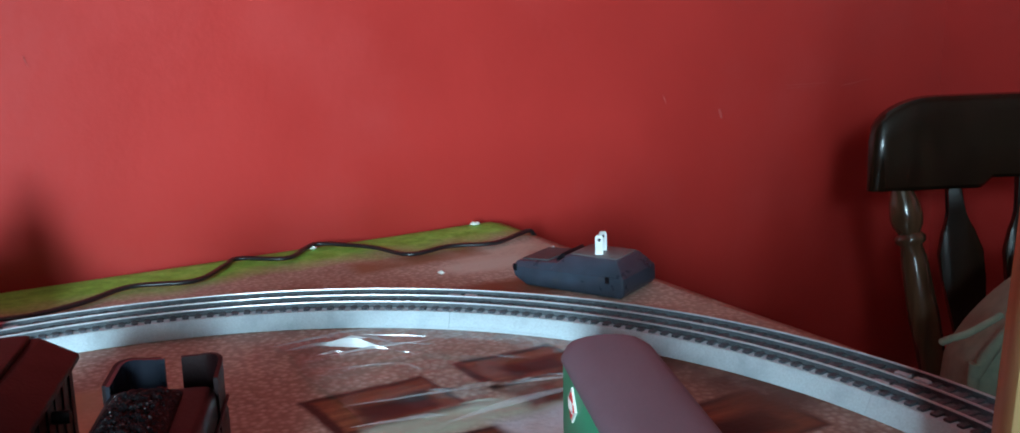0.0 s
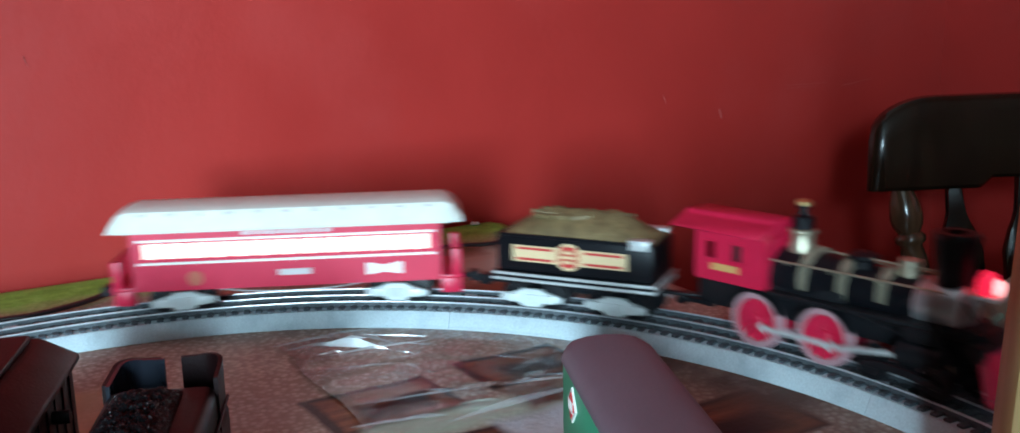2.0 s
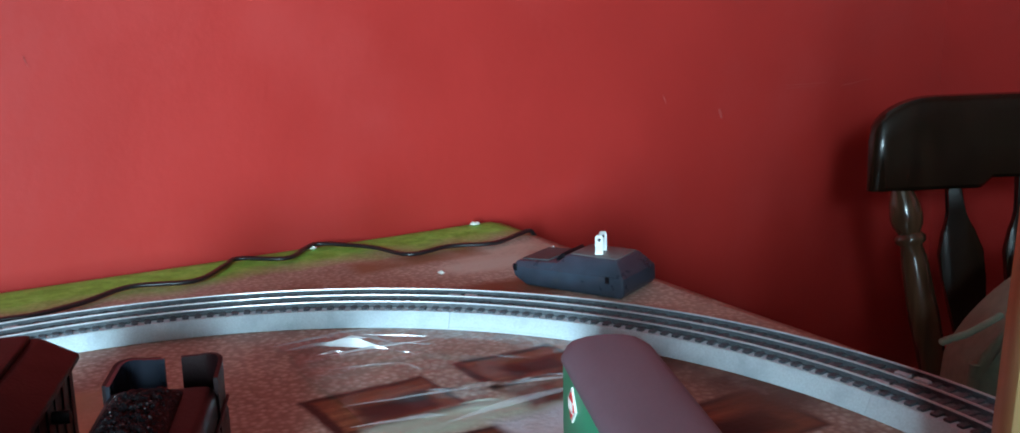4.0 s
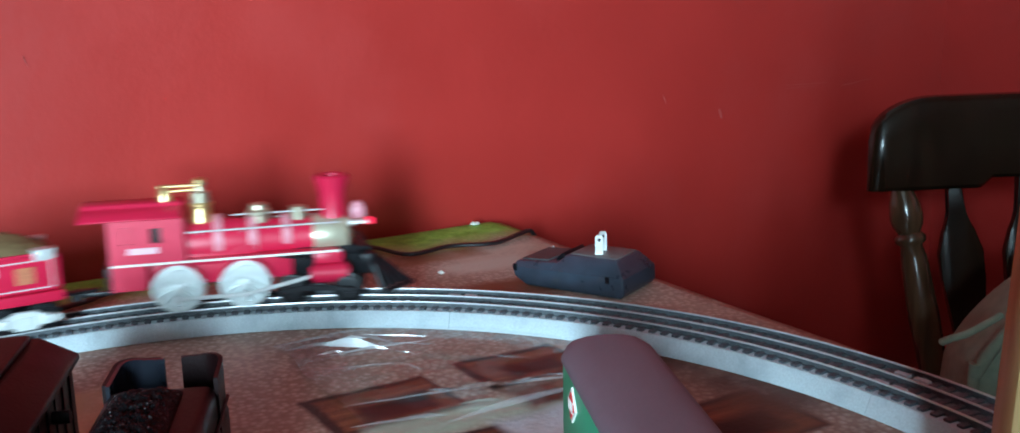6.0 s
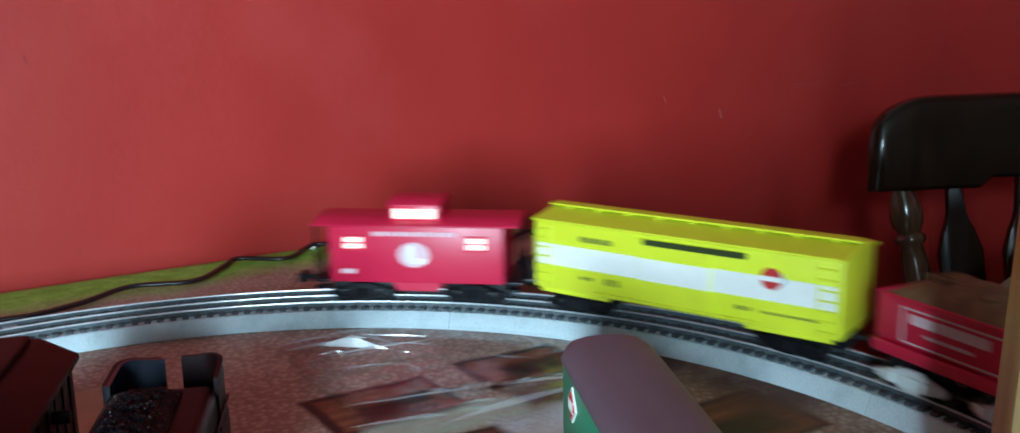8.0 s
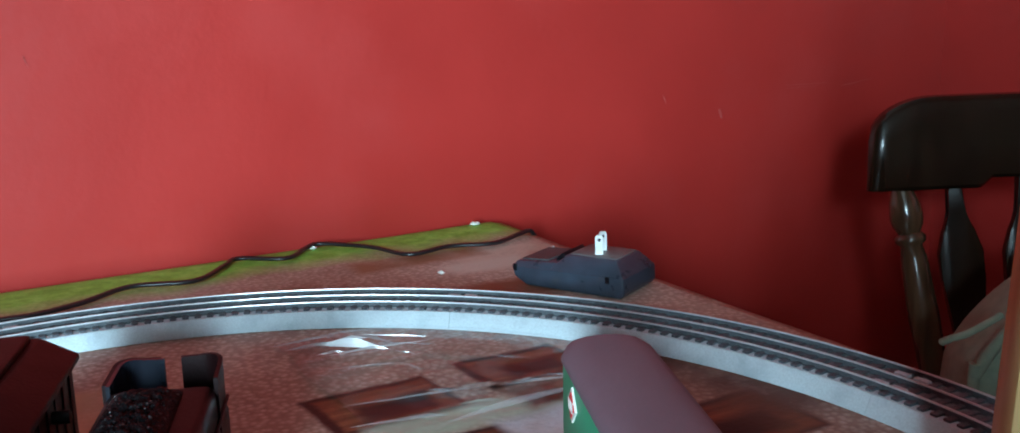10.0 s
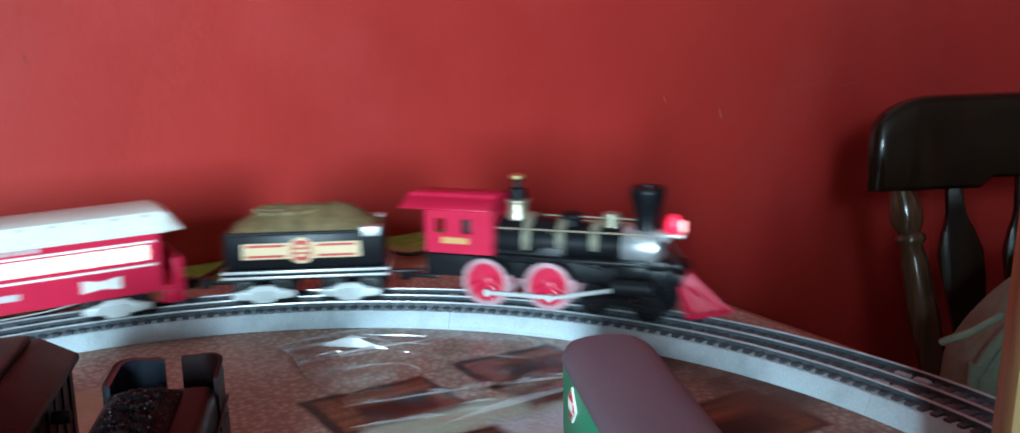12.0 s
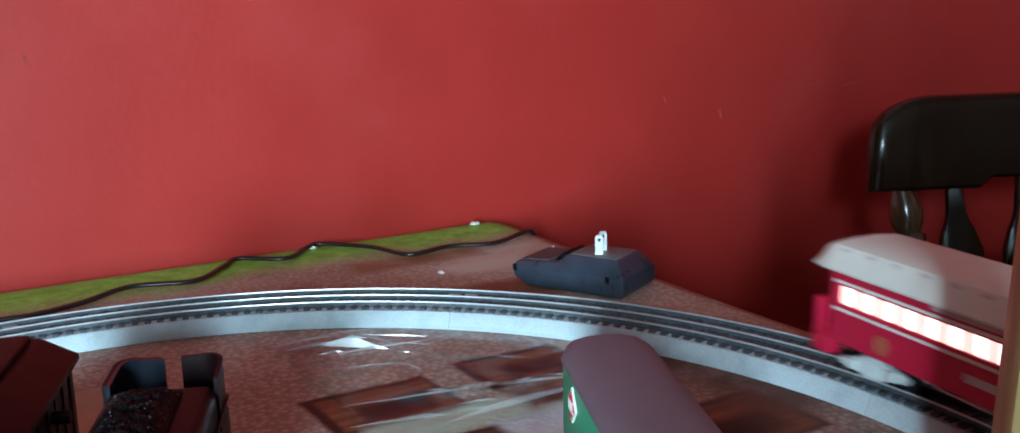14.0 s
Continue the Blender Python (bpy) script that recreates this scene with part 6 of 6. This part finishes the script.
    for sx, y in legs:
        p1, p0 = Vector((sx * 0.150, y, 0.428)), Vector((sx * 0.195, y + (-0.05 if y < -0.2 else 0.06), 0.0))
        ax = p1 - p0
        bm = bmesh.new()
        lathe(bm, [(0.012, 0), (0.015, 0.06), (0.017, 0.20), (0.013, 0.22), (0.018, 0.235), (0.019, 0.30), (0.014, ax.length)], Matrix.Translation(p0) @ ax.to_track_quat("Z", "Y").to_matrix().to_4x4(), 18)
        part("leg", bm, CHAIR_WOOD, C, smooth=60)
    for sx in (-1, 1):
        bm = bmesh.new()
        tube(bm, (sx * 0.178, -0.385, 0.17), (sx * 0.178, -0.02, 0.17), 0.009)
        part("stretcher", bm, CHAIR_WOOD, C)
    bm = bmesh.new()
    tube(bm, (-0.178, -0.2, 0.17), (0.178, -0.2, 0.17), 0.009)
    part("stretcher", bm, CHAIR_WOOD, C)


CHAIR_BROWN = wood("brown_turned_wood", (0.040, 0.019, 0.010), (0.095, 0.048, 0.025), 0.18, axis=2, coat=0.4)


def canvas_bag():
    """A stiff grey-green canvas bag standing on the chair's seat."""
    B = base("canvas_bag", Matrix.Translation((0.497, 0.765, 0.458)) @ pose(0, 0, 0, 0, 0, -6), "grey-green canvas bag with a corded edge on the chair", "bag")
    w, h, t = 0.152, 0.316, 0.040
    outline = []
    n = 40
    for k in range(n + 1):
        f = -1 + 2 * k / n
        a = math.copysign(abs(math.sin(f * math.pi / 2)) ** 0.9, f)
        x = a * w * 0.93
        z = 0.215 + (h - 0.215) * max(0, 1 - abs(a) ** 2.1) ** 0.75
        outline.append((x, z))
    outline = [(-w, 0.0)] + [(-w * 0.99, 0.10)] + outline + [(w * 0.99, 0.10), (w, 0.0)]
    bm = bmesh.new()
    rows = []
    for lay, ins in ((-t, 0.94), (-t * 0.96, 0.975), (-t * 0.7, 1.0), (t * 0.7, 1.0), (t * 0.96, 0.975), (t, 0.94)):
        rows.append([bm.verts.new((x * ins, lay + 0.004 * noise.noise((x * 14, z * 14, lay * 30)), z * (0.5 + 0.5 * ins) if z > 0.01 else 0.0)) for x, z in outline])
    for a, b in zip(rows, rows[1:]):
        for k in range(len(outline)):
            bm.faces.new((a[k], a[(k + 1) % len(outline)], b[(k + 1) % len(outline)], b[k]))
    bm.faces.new(rows[0][::-1])
    bm.faces.new(rows[-1])
    body = part("body", bm, CANVAS, B, smooth=50)
    for lay in (-t * 0.93,):
        bm = bmesh.new()
        wire(bm, spline([(x * 0.985, lay, z * 0.99 + 0.002) for x, z in outline[::2]], 4), 0.0052, 10)
        part("piping", bm, CANVAS, B, "corded canvas edge", smooth=60)
    bm = bmesh.new()
    pts = spline([(-w * 0.80, -t * 0.9, 0.270), (-w * 0.90, -t * 1.0, 0.262), (-w * 0.98, -t * 1.05, 0.256), (-w * 1.04, -t * 1.0, 0.252), (-w * 1.07, -t * 0.8, 0.246)], 6)
    wire(bm, pts, 0.0030, 10)
    part("strap", bm, CANVAS, B, "short canvas strap", smooth=60)


adapter()
cord()
crumb(-0.735, 0.028, 0.0034, SCRAP, "small white paper scrap at the table corner", "paper scrap", 1)
crumb(-0.905, 0.030, 0.0030, SCRAP, "tiny pale paper scrap beside the cord", "paper scrap", 2)
crumb(-0.845, 0.170, 0.0020, SCRAP, "tiny pale crumb on the tablecloth", "paper scrap", 3)
film_wrap()
green_car()
maroon_tender()
maroon_car()
pine_post()
chair()
canvas_bag()


# ---- what moves ----
def motions():
    steps = [k / 10 for k in range(141)]
    fine = [k / FPS for k in range(14 * FPS + 1)]
    for key, (ob, half, *lead) in CARS.items():
        walk(ob, [(t, car_pose(AT_START[key] + SPEED[key[0]] * t, half, *lead)) for t in steps])
    for ob, x, key in PILOTS:
        _, half, lead = CARS[key]
        rows = []
        for t in steps:
            s = AT_START[key] + SPEED[key[0]] * t
            rows.append((t, car_pose(s, half, lead).inverted() @ car_pose(s + lead + x, 0.0195)))
        walk(ob, rows)
    for ob, x, half, key in TURNS:
        rows = []
        for t in steps:
            s = AT_START[key] + SPEED[key[0]] * t
            car = car_pose(s, half).to_euler().z
            _, th = track(s + (half if x > 0 else -half))
            rows.append((t, pose(x, 0, 0, 0, 0, math.degrees(-th - car))))
        walk(ob, rows)
    for ob, at, r, train in SPIN:
        walk(ob, [(t, Matrix.Translation(at) @ Matrix.Rotation(ROLL[train][0] * SPEED[train] * t / r + ROLL[train][1], 4, "Y")) for t in fine])
    for ob, sort, r, train in RODS:
        rows = []
        for t in fine:
            an = ROLL[train][0] * SPEED[train] * t / r + ROLL[train][1]
            dx, dz = 0.0072 * math.sin(an), 0.0072 * math.cos(an)
            if sort == "side":
                rows.append((t, Matrix.Translation((dx, 0, r + dz))))
            else:
                lean = math.degrees(math.atan2(dz - 0.005, 0.058))
                rows.append((t, pose(-0.0080 + dx, 0, r + dz, 0, lean, 0)))
        walk(ob, rows)


motions()
